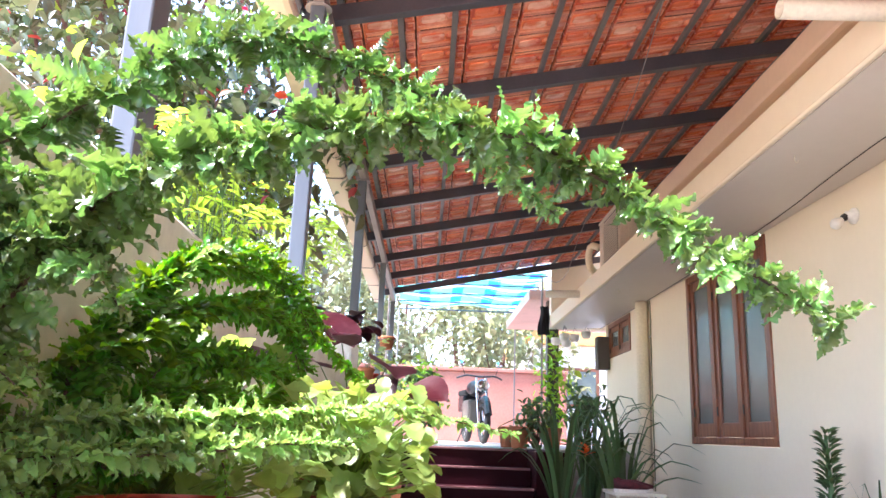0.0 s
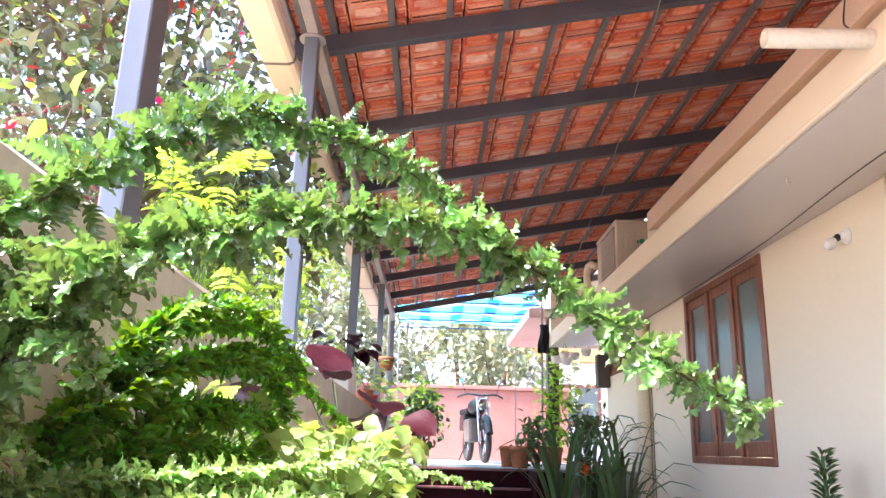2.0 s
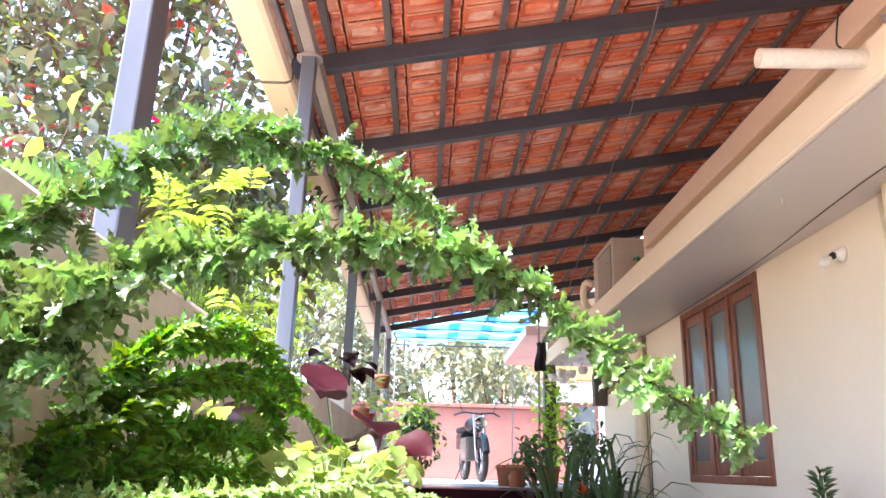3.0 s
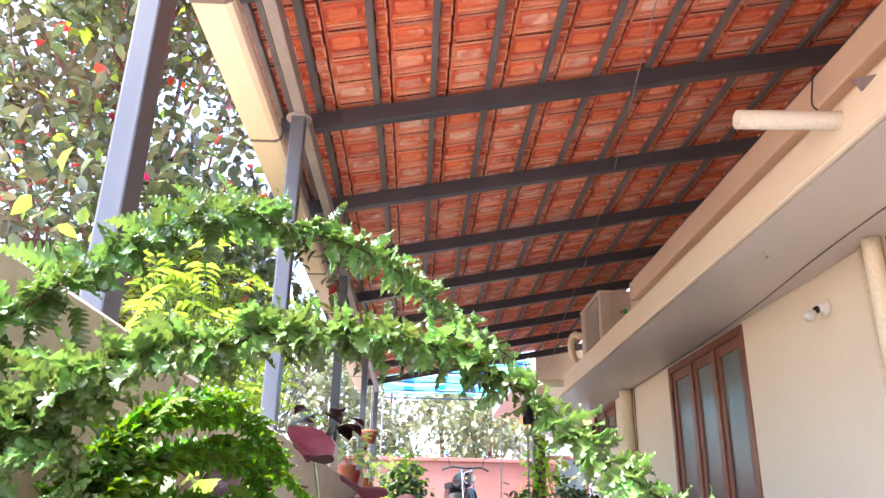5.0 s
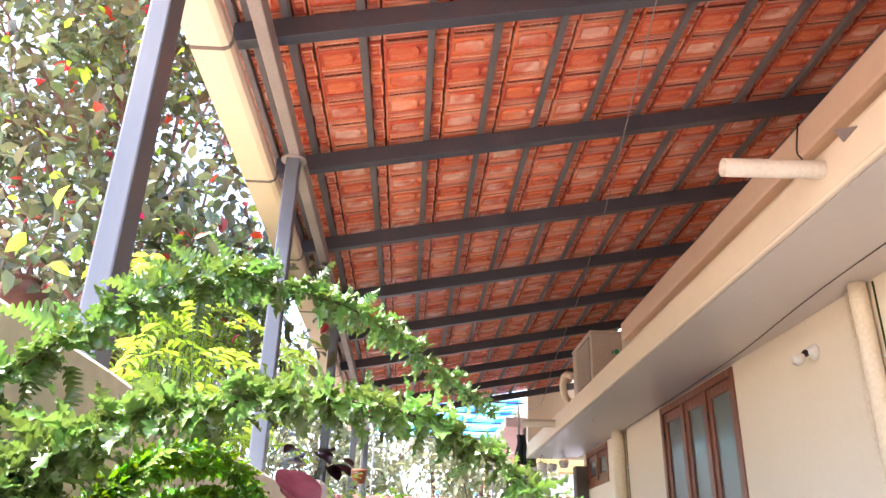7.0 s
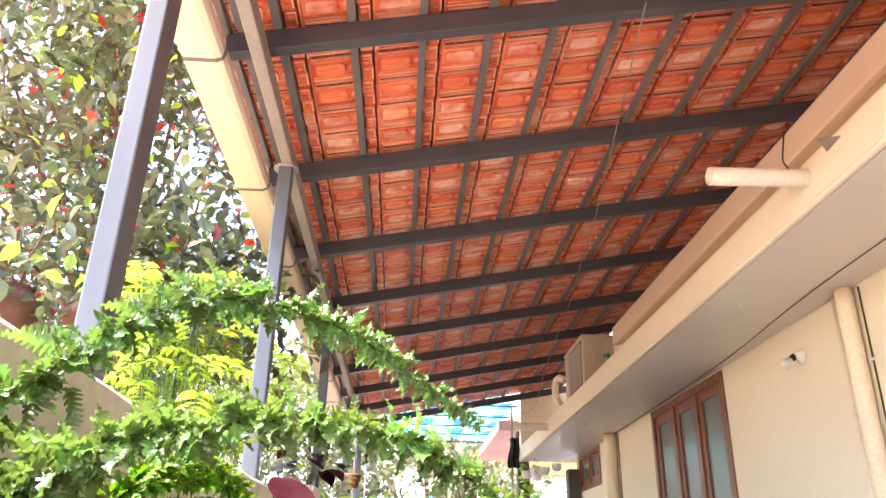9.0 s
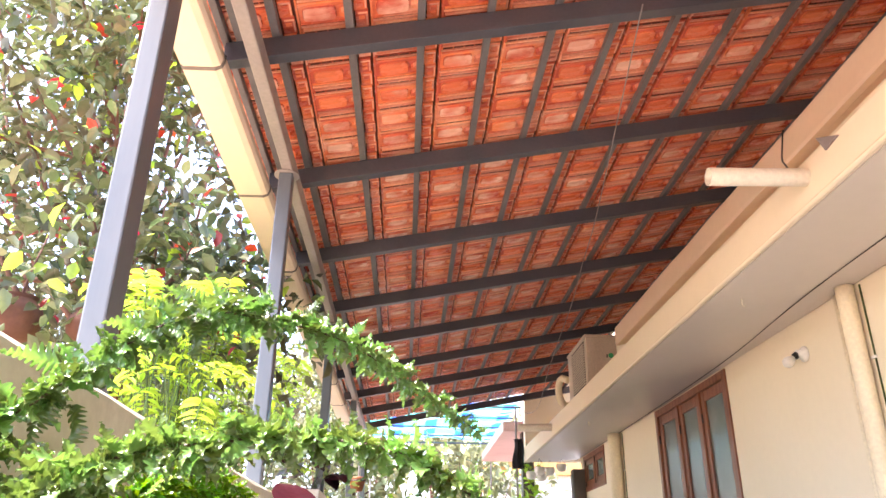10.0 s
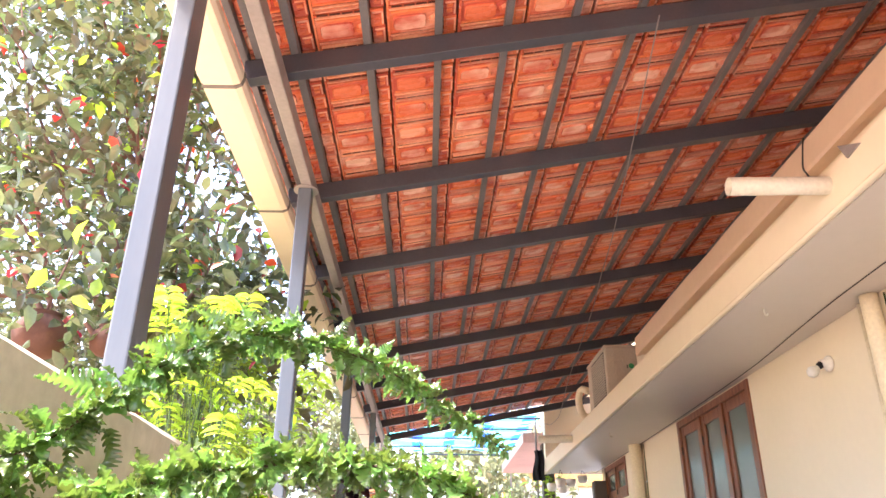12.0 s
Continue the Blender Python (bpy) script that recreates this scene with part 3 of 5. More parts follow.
def frond_places(pts, size, step, rnd, bushy):
    """Matrices of leaflets along a stalk: two rows, swept to the tip, unruly."""
    line = spline(pts, 60)
    total = sum((b - a).length for a, b in zip(line, line[1:]))
    n = int(total / step)
    path = spline(pts, n)
    out = []
    for k in range(2, n):
        u = k / n
        t = (path[min(k + 1, n - 1)] - path[k - 1]).normalized()
        s = t.cross(Vector((0, 0, 1))).normalized()
        up = s.cross(t).normalized()
        taper = min(1, 0.45 + u * 3) * (1 - 0.45 * max(0, (u - 0.6) / 0.4) ** 1.3)
        for side in (-1, 1):
            d = (s * side + t * rnd.uniform(0.1, 0.6) + up * rnd.uniform(-0.95, 0.7) * bushy).normalized()
            nrm = (up + s * rnd.uniform(-0.5, 0.5) * bushy + t * rnd.uniform(-0.6, 0.4) * bushy)
            y = nrm.cross(d).normalized()
            z = d.cross(y).normalized()
            k_ = size * taper * rnd.uniform(0.75, 1.2)
            m = Matrix((d, y, z)).transposed().to_4x4()
            out.append(Matrix.Translation(path[k] + Vector((rnd.uniform(-1, 1), rnd.uniform(-1, 1), rnd.uniform(-1, 1))) * 0.0015) @ m @ Matrix.Scale(k_, 4))
        if bushy > 0.8:
            # a leaflet that stands up or hangs down out of the two rows
            a = rnd.choice((rnd.uniform(0.6, 2.5), rnd.uniform(3.7, 5.7)))
            d = (s * math.cos(a) + up * math.sin(a) + t * rnd.uniform(-0.2, 0.7)).normalized()
            y = (t + up * rnd.uniform(-0.6, 0.6) + s * rnd.uniform(-0.8, 0.8)).cross(d).normalized()
            out.append(Matrix.Translation(path[k]) @ Matrix((d, y, d.cross(y))).transposed().to_4x4() @ Matrix.Scale(size * taper * rnd.uniform(0.6, 1.05), 4))
    return path, out


def joined_leaves(name, mats, rnd, shapes, mat):
    vs, fs, base = [], [], 0
    for m in mats:
        v, f = shapes[rnd.randrange(len(shapes))]
        a = np.array(m)
        vs.append(v @ a[:3, :3].T + a[:3, 3])
        fs += [tuple(i + base for i in q) for q in f]
        base += len(v)
    return raw_mesh(name, np.concatenate(vs).tolist(), fs, mat)


fern = thing("fern", (-0.30, 0.72, 0.93), "bushy green ruffled fern with long arching fronds", "fern")
FERN_INV = Matrix.Translation((0.30, -0.72, -0.93))
BASE = (-0.33, 0.70, 0.925)
# the long front frond; its leaflets are meshes of their own
FRONT = [(-0.36, 0.66, 0.95), (-0.40, 0.62, 1.04), (-0.35, 0.60, 1.085), (-0.316, 0.585, 1.118), (-0.267, 0.54, 1.146), (-0.208, 0.492, 1.168), (-0.16, 0.475, 1.180), (-0.108, 0.452, 1.182), (-0.066, 0.435, 1.185), (-0.023, 0.415, 1.181),
         (0.02, 0.408, 1.177), (0.058, 0.402, 1.165), (0.089, 0.396, 1.146), (0.112, 0.388, 1.129), (0.138, 0.372, 1.103), (0.160, 0.356, 1.082), (0.180, 0.354, 1.070), (0.198, 0.353, 1.060)]
BACK = [(-0.37, 0.66, 0.96), (-0.42, 0.58, 1.12), (-0.372, 0.54, 1.19), (-0.341, 0.545, 1.207), (-0.313, 0.55, 1.222), (-0.288, 0.557, 1.247), (-0.266, 0.575, 1.272), (-0.225, 0.59, 1.312), (-0.19, 0.605, 1.336), (-0.155, 0.63, 1.350), (-0.117, 0.66, 1.354), (-0.084, 0.682, 1.354),
        (-0.03, 0.70, 1.342), (0.008, 0.74, 1.330), (0.049, 0.79, 1.312), (0.099, 0.83, 1.292), (0.148, 0.862, 1.263)]
VIVID = [BASE, (-0.40, 0.69, 1.01), (-0.353, 0.708, 1.051), (-0.315, 0.74, 1.073), (-0.28, 0.80, 1.115), (-0.246, 0.93, 1.155), (-0.21, 1.001, 1.158), (-0.166, 1.069, 1.125), (-0.14, 1.08, 1.107), (-0.099, 1.106, 1.074)]
PALE = [BASE, (-0.36, 0.60, 0.97), (-0.332, 0.60, 0.986), (-0.286, 0.64, 0.999), (-0.229, 0.68, 1.004), (-0.164, 0.72, 1.010), (-0.086, 0.74, 1.019), (-0.031, 0.75, 1.023), (0.026, 0.77, 1.013), (0.091, 0.793, 1.002)]
# points, leaflet length, step, unruliness, leaflet shapes, material
FRONDS = [
    (FRONT, 0.031, 0.0070, 1.05, PINNAE, M_FERN),
    (BACK, 0.038, 0.0056, 0.95, PINNAE, M_FERN),
    (VIVID, 0.044, 0.0050, 0.35, NARROW_PINNAE, M_VIVIDFERN),
    (PALE, 0.030, 0.0062, 0.35, SIMPLE_PINNAE, M_PALEFERN),
    (PALE[:7], 0.025, 0.0046, 1.0, SIMPLE_PINNAE, M_PALEFERN),
    ([BASE, (-0.37, 0.60, 0.955), (-0.33, 0.59, 0.965), (-0.27, 0.60, 0.972), (-0.20, 0.64, 0.975), (-0.13, 0.68, 0.985), (-0.07, 0.72, 0.985)], 0.025, 0.0046, 1.0, SIMPLE_PINNAE, M_PALEFERN),
    ([BASE, (-0.37, 0.64, 0.975), (-0.33, 0.65, 0.995), (-0.26, 0.67, 1.005), (-0.19, 0.70, 1.000), (-0.12, 0.72, 0.995)], 0.025, 0.0046, 1.0, SIMPLE_PINNAE, M_PALEFERN),
    ([BASE, (-0.34, 0.60, 0.955), (-0.318, 0.58, 0.974), (-0.273, 0.62, 0.975), (-0.196, 0.66, 0.984), (-0.105, 0.70, 0.984), (-0.064, 0.76, 0.995)], 0.025, 0.0052, 1.0, SIMPLE_PINNAE, M_PALEFERN),
    ([BASE, (-0.31, 0.76, 1.00), (-0.25, 0.79, 1.00), (-0.212, 0.80, 0.965), (-0.203, 0.80, 0.93)], 0.026, 0.0040, 0.7, NARROW_PINNAE, M_VIVIDFERN),
    ([BASE, (-0.335, 0.735, 1.03), (-0.302, 0.77, 1.085), (-0.280, 0.79, 1.135), (-0.262, 0.80, 1.175), (-0.245, 0.80, 1.19)], 0.028, 0.0044, 0.35, SIMPLE_PINNAE, M_PALEFERN),
    # two shaded left fronds: pale leaf colour stands in for light on them
    ([BASE, (-0.38, 0.66, 0.99), (-0.385, 0.64, 1.03), (-0.365, 0.63, 1.05), (-0.34, 0.63, 1.045), (-0.315, 0.64, 1.02)], 0.034, 0.0066, 0.8, PINNAE, M_PALEFERN),
    ([BASE, (-0.40, 0.62, 1.00), (-0.375, 0.60, 1.03), (-0.335, 0.58, 1.035), (-0.300, 0.57, 1.015)], 0.030, 0.0065, 0.8, SIMPLE_PINNAE, M_PALEFERN),
    ([(-0.36, 0.66, 0.95), (-0.43, 0.64, 1.08), (-0.39, 0.62, 1.15), (-0.34, 0.58, 1.158), (-0.30, 0.565, 1.145), (-0.265, 0.56, 1.115)], 0.044, 0.0060, 0.9, PINNAE, M_FERN),
    ([(-0.36, 0.66, 0.95), (-0.42, 0.63, 1.06), (-0.37, 0.60, 1.125), (-0.32, 0.56, 1.140), (-0.28, 0.54, 1.128), (-0.245, 0.53, 1.105), (-0.225, 0.53, 1.08)], 0.042, 0.0060, 0.9, PINNAE, M_FERN),
    ([(-0.37, 0.66, 0.96), (-0.44, 0.64, 1.10), (-0.40, 0.63, 1.19), (-0.366, 0.62, 1.205), (-0.325, 0.60, 1.198), (-0.30, 0.585, 1.175)], 0.038, 0.0068, 0.8, PINNAE, M_FERN),
]
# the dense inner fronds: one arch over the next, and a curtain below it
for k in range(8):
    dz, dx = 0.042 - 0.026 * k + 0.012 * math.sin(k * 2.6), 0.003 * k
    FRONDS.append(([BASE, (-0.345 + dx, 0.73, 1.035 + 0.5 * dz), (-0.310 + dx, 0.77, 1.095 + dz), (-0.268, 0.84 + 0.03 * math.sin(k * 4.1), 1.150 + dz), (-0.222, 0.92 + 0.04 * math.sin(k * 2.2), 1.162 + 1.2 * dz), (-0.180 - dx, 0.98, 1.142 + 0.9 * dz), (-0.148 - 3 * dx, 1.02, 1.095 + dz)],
                   0.027, 0.0038, 1.0, NARROW_PINNAE, M_VIVIDFERN))
rnd = random.Random(5)
path, mats = frond_places(FRONT, 0.035, 0.0082, rnd, 0.95)
n = len(path)
stalk = part("frond", tube(path, [0.0028 - 0.002 * k / n for k in range(n)], 6), M_FERNSTEM, fern, "arching brown stalk with ruffled leaflets")
stalk.matrix_parent_inverse = FERN_INV
for k, m in enumerate(mats):
    leaf = new("leaflet", PINNA_MESH[rnd.randrange(8)])
    leaf.parent = stalk
    leaf.matrix_basis = m @ Matrix.Scale(1.35 if k < 0.42 * len(mats) else 1.0, 4)
for pts, size, step, wild, shapes, mat in FRONDS:
    path, mats = frond_places(pts, size, step, rnd, wild)
    n = len(path)
    stalk = part("frond", tube(path, [0.0025 - 0.0017 * k / n for k in range(n)], 5), M_FERNSTEM, fern)
    stalk.matrix_parent_inverse = FERN_INV
    leaves = tagged(new("foliage", joined_leaves("foliage", mats, rnd, shapes, mat)), kind="stuff")
    leaves.parent = stalk
# comb-cut side fronds on the back frond
for k, (a, b) in enumerate((((-0.278, 0.59, 1.275), (-0.345, 0.55, 1.284)), ((-0.201, 0.61, 1.329), (-0.268, 0.58, 1.327)), ((-0.185, 0.61, 1.335), (-0.235, 0.59, 1.352)), ((-0.160, 0.63, 1.348), (-0.218, 0.61, 1.377)), ((-0.155, 0.64, 1.35), (-0.175, 0.62, 1.395)),
                            ((-0.130, 0.65, 1.354), (-0.108, 0.65, 1.388)), ((-0.27, 0.57, 1.235), (-0.258, 0.56, 1.177)), ((-0.29, 0.56, 1.24), (-0.30, 0.55, 1.18)), ((-0.18, 0.61, 1.338), (-0.17, 0.61, 1.285)), ((-0.315, 0.56, 1.225), (-0.352, 0.53, 1.25)), ((-0.08, 0.68, 1.354), (-0.05, 0.66, 1.385)), ((-0.03, 0.70, 1.342), (0.0, 0.70, 1.368)))):
    d = Vector(b) - Vector(a)
    v, f = COMB_PINNAE[k % 4]
    m = np.array(FERN_INV @ Matrix.Translation(a) @ Matrix((d.normalized(), Vector((0.25, 0.95, 0.2)).cross(d).normalized(), d.cross(Vector((0.25, 0.95, 0.2)).cross(d)).normalized())).transposed().to_4x4() @ Matrix.Scale(d.length, 4))
    comb = new("side_frond", raw_mesh("side_frond", (v @ m[:3, :3].T + m[:3, 3]).tolist(), f, M_FERN))
    comb.parent = fern


def pot(name, at, r, h, mat, label, sides=28, category="plant pot"):
    """A tapered pot with a rolled rim and soil in it."""
    p = thing(name, at, label, category)
    part("body", lathe([(0.001, 0), (r * 0.70, 0), (r * 0.72, 0.01), (r * 0.92, h * 0.80), (r * 0.99, h * 0.82), (r, h * 0.86), (r, h * 0.98), (r * 0.985, h), (r * 0.93, h), (r * 0.91, h * 0.97), (r * 0.88, h * 0.82), (0.001, h * 0.80)], sides), mat, p, smooth=True)
    part("soil", lathe([(r * 0.875, h * 0.885), (r * 0.5, h * 0.90), (0.001, h * 0.905)], 18), M_SOIL, p, "dark potting soil")
    return p


pot("plant_pot", (-0.25, 0.74, 0.661), 0.112, 0.264, M_RED, "red plastic pot under the fern")


# broad leaves: heart shape with a folded midrib
def broad_leaf(length, width, droop, seed, nu=7, lobes=0):
    verts, faces = [], []
    for i in range(nu + 1):
        u = i / nu
        w = width * (math.sin(math.pi * (0.12 + 0.88 * u)) ** (0.45 if lobes else 0.8)) * (1 if u < 1 else 0)
        if lobes:
            w *= 0.8 + 0.25 * abs(math.sin(math.pi * u * lobes)) + 0.05 * math.sin(7 * u + seed)
        for v in (-1, -0.5, 0, 0.5, 1):
            z = 0.22 * abs(v) * w - droop * u * u * length + 0.03 * length * math.sin(9 * u + seed) * abs(v)
            verts.append((length * u - (0.12 * length * abs(v) * (1 - u) ** 3), v * w, z))
    for i in range(nu):
        for j in range(4):
            a = i * 5 + j
            faces.append((a, a + 5, a + 6, a + 1))
    return np.array(verts), faces


def aim(at, d, up=(0, 0, 1), scale=1.0, roll=0.0):
    d = Vector(d).normalized()
    y = Vector(up).cross(d)
    y = y.normalized() if y.length > 1e-4 else Vector((0, 1, 0))
    z = d.cross(y)
    m = Matrix((d, y, z)).transposed().to_4x4()
    return Matrix.Translation(at) @ m @ Matrix.Rotation(roll, 4, "X") @ Matrix.Scale(scale, 4)


def leafy_plant(name, base, heads, leaf_len, leaf_w, droop, mat, label, rnd, category="potted plant", stem_mat=None, lobes=0):
    """Stems from the base, each with one broad leaf as a mesh of its own."""
    p = thing(name, base, label, category)
    for h in heads:
        h = Vector(h) - Vector(base)
        d = Vector((h.x + rnd.uniform(-0.05, 0.05), h.y - 0.10 + rnd.uniform(-0.08, 0.05), rnd.uniform(-0.06, 0.07) * (2.2 if lobes else 1)))
        st = part("stem", tube(spline([(0, 0, 0), (h.x * 0.35, h.y * 0.35, h.z * 0.6), h], 6), [0.0016] * 5 + [0.001], 5), stem_mat or M_DARKLEAF, p)
        v, f = broad_leaf(leaf_len * rnd.uniform(0.7, 1.15), leaf_w * rnd.uniform(0.8, 1.1), droop * rnd.uniform(0.5, 1.3), rnd.randrange(99), 12 if lobes else 7, lobes)
        a = np.array(aim(h, d, roll=rnd.uniform(-0.5, 0.5)))
        lf = new("leaf", raw_mesh("leaf", (v @ a[:3, :3].T + a[:3, 3]).tolist(), f, mat))
        lf.parent = st
    return p


rnd = random.Random(11)
pot("plant_pot", (-0.13, 1.33, 0.661), 0.12, 0.22, M_RED, "red plastic pot with a lime plant")
leafy_plant("lime_plant", (-0.13, 1.33, 0.86), [(rnd.uniform(-0.28, 0.00), rnd.uniform(1.19, 1.47), rnd.uniform(0.90, 1.075)) for k in range(270)], 0.038, 0.017, 0.5, M_LIME, "lime green leafy plant in a red pot", rnd, stem_mat=M_LIME, lobes=3.4)
pot("plant_pot", (-0.36, 1.02, 0.661), 0.11, 0.21, M_TERRA, "terracotta pot with a lime plant")
leafy_plant("lime_plant", (-0.36, 1.02, 0.85), [(rnd.uniform(-0.50, -0.16), rnd.uniform(0.92, 1.12), rnd.uniform(0.90, 1.12)) for k in range(170)], 0.042, 0.019, 0.5, M_LIME, "lime green leafy plant in a terracotta pot", rnd, stem_mat=M_LIME, lobes=3.4)
pot("plant_pot", (-0.17, 1.72, 0.661), 0.12, 0.24, M_TERRA, "terracotta pot with a maroon plant")
leafy_plant("maroon_plant", (-0.17, 1.72, 0.88), [(-0.09, 1.60, 1.135), (-0.13, 1.62, 1.10), (-0.33, 1.60, 1.15), (-0.36, 1.66, 1.13), (-0.20, 1.68, 1.19), (-0.04, 1.66, 1.09), (-0.25, 1.72, 1.14), (-0.16, 1.58, 1.06), (-0.22, 1.85, 1.21)], 0.14, 0.062, 0.4, M_MAROON, "dark maroon broad-leaved plant", rnd)

# small simple leaves for crowns
def plain_leaf(w=0.26, fold=0.10):
    v = np.array([(0, 0, 0), (0.33, -w, fold), (0.70, -w * 0.82, fold * 0.6), (1, 0, -0.12), (0.70, w * 0.82, fold * 0.6), (0.33, w, fold), (0.33, 0, 0), (0.70, 0, -0.04)])
    return v, [(0, 6, 1), (6, 7, 2, 1), (7, 3, 2), (0, 5, 6), (6, 5, 4, 7), (7, 4, 3)]


LEAF_WIDE, LEAF_NARROW = [plain_leaf(0.27), plain_leaf(0.23, 0.16)], [plain_leaf(0.13), plain_leaf(0.16, 0.14)]


def random_mats(points, size, rnd, hang=0.4):
    out = []
    for p in points:
        d = Vector((rnd.gauss(0, 1), rnd.gauss(0, 1), rnd.gauss(-hang, 0.8)))
        out.append(aim(p, d, (rnd.gauss(0, 0.6), rnd.gauss(0, 0.6), 1), size * rnd.uniform(0.6, 1.25)))
    return out


def crown_points(clumps, per, rnd, spread=0.45):
    pts = []
    for c, r in clumps:
        for k in range(int(per * r * r / 0.25)):
            v = Vector((rnd.gauss(0, 1), rnd.gauss(0, 1), rnd.gauss(0, 1)))
            v = v.normalized() * r * rnd.random() ** spread
            pts.append(Vector(c) + v)
    return pts


def tree(name, base, top, trunk_r, clumps, per, leaf, mat, label, rnd, *extras, shapes=None):
    """A tapered trunk with limbs out to the clumps of leaves."""
    t = thing(name, base, label, "tree")
    inv = Matrix.Translation(Vector(base) * -1)
    b, tp = Vector(base), Vector(top)
    mid = b.lerp(tp, 0.5) + Vector((rnd.uniform(-0.15, 0.15), rnd.uniform(-0.15, 0.15), 0))
    line = spline([b, mid, tp], 10)
    tr = part("trunk", tube(line, [trunk_r * (1 - 0.65 * k / 9) * (1 + 0.08 * math.sin(k * 2.1)) for k in range(10)], 12), M_BARK, t, smooth=True)
    tr.matrix_parent_inverse = inv
    for c, r in clumps[::3]:
        a = line[rnd.randrange(3, 10)]
        c = Vector(c)
        li = part("limb", tube(spline([a, a.lerp(c, 0.5) + Vector((rnd.uniform(-0.2, 0.2), rnd.uniform(-0.2, 0.2), 0.12)), c + Vector((0, 0, r * 0.5))], 8), [trunk_r * 0.2 * (1 - 0.85 * k / 7) for k in range(8)], 6), M_BARK, t, smooth=True)
        li.matrix_parent_inverse = inv
    cr = tagged(new("crown", joined_leaves("crown", random_mats(crown_points(clumps, per, rnd), leaf, rnd), rnd, shapes or LEAF_WIDE, mat)), kind="stuff")
    cr.parent, cr.matrix_parent_inverse = t, inv
    for extra in extras:
        ex = tagged(new("tinted_leaves", joined_leaves("tinted_leaves", random_mats(crown_points(clumps, extra[0], rnd), leaf, rnd), rnd, LEAF_WIDE, extra[1])), kind="stuff")
        ex.parent, ex.matrix_parent_inverse = t, inv
    return t


rnd = random.Random(21)
clumps = []
for k in range(96):
    y = rnd.uniform(3.4, 6.8)
    clumps.append(((rnd.uniform(-0.80, -0.15) * y - 0.25, y, 1.2 + y * rnd.uniform(0.27, 1.08)), rnd.uniform(0.32, 0.66)))
tree("garden_tree", (-1.92, 4.3, -0.12), (-2.05, 4.5, 4.2), 0.12, clumps, 150, 0.105, M_TREELEAF, "broad-leaved garden tree with glossy green and red leaves", rnd, (5, M_REDLEAF), (8, M_YELLOWLEAF))
for at, r in (((-1.84, 3.30, 2.06), 0.125), ((-1.56, 3.42, 2.10), 0.09)):
    p = thing("clay_pot", at, "round dark clay pot hung in the tree", "clay pot", group="hanging clay pots")
    part("body", lathe([(0.001, 0), (r * 0.55, 0.012), (r * 0.9, r * 0.45), (r, r * 0.95), (r * 0.86, r * 1.4), (r * 0.6, r * 1.62), (r * 0.56, r * 1.72), (r * 0.66, r * 1.8), (r * 0.6, r * 1.8), (r * 0.5, r * 1.65), (r * 0.75, r * 1.2)], 24), M_CLAY, p, smooth=True)
    part("rope", tube([(0, 0, r * 1.7), (0.01, 0.02, r * 3.0), (-0.05, 0.25, r * 6.0)], 0.006, 6), M_CLAY, p, "dark hanging rope")


def pinnate_bush(name, base, tips, mat, label, rnd, leaf=0.07, pairs=8):
    """Feather leaves of paired leaflets on arching stalks."""
    b = thing(name, base, label, "shrub")
    stem = bmesh.new()
    mats = []
    for tip in tips:
        e = Vector(tip) - Vector(base)
        a = e * rnd.uniform(0.5, 0.75) + Vector((rnd.uniform(-0.1, 0.1), rnd.uniform(-0.1, 0.1), 0.12))
        line = spline([(0, 0, 0), a * 0.5, a, e], 14)
        add_tube(stem, line, [0.010 * (1 - 0.85 * k / 13) for k in range(14)], 5)
        d = Vector((rnd.gauss(0, 1), rnd.gauss(0, 1), rnd.uniform(-0.5, 0.3))).normalized()
        rach = spline([e, e + d * 0.16 + Vector((0, 0, 0.03)), e + d * 0.32 + Vector((0, 0, -0.04))], pairs + 2)
        add_tube(stem, rach, 0.0022, 4)
        for k in range(1, pairs + 2):
            t = (rach[k] - rach[k - 1]).normalized()
            s = t.cross(Vector((0, 0, 1))).normalized()
            for side in (-1, 1):
                mats.append(aim(rach[k], s * side + t * 0.5 + Vector((0, 0, rnd.uniform(-0.35, 0.1))), (0, 0, 1), leaf * rnd.uniform(0.8, 1.15)))
    part("branch", stem, M_DARKLEAF, b)
    lv = tagged(new("foliage", joined_leaves("foliage", mats, rnd, LEAF_NARROW, mat)), kind="stuff")
    lv.parent = b
    return b


rnd = random.Random(33)
pinnate_bush("curry_leaf_bush", (-1.15, 3.5, -0.12), [(-y_ * rnd.uniform(0.235, 0.37) - 0.04, y_, 1.0 + y_ * rnd.uniform(0.05, 0.40)) for y_ in [rnd.uniform(3.0, 4.8) for k in range(170)]], M_YELLOWLEAF, "sunlit yellow-green bush with feathery leaves", rnd, leaf=0.08)
pinnate_bush("curry_leaf_bush", (-1.3, 5.8, -0.12), [(-y_ * rnd.uniform(0.15, 0.33) - 0.04, y_, 1.0 + y_ * rnd.uniform(0.03, 0.30)) for y_ in [rnd.uniform(5.0, 7.8) for k in range(110)]], M_YELLOWLEAF, "sunlit yellow-green bush with feathery leaves", rnd, leaf=0.10)

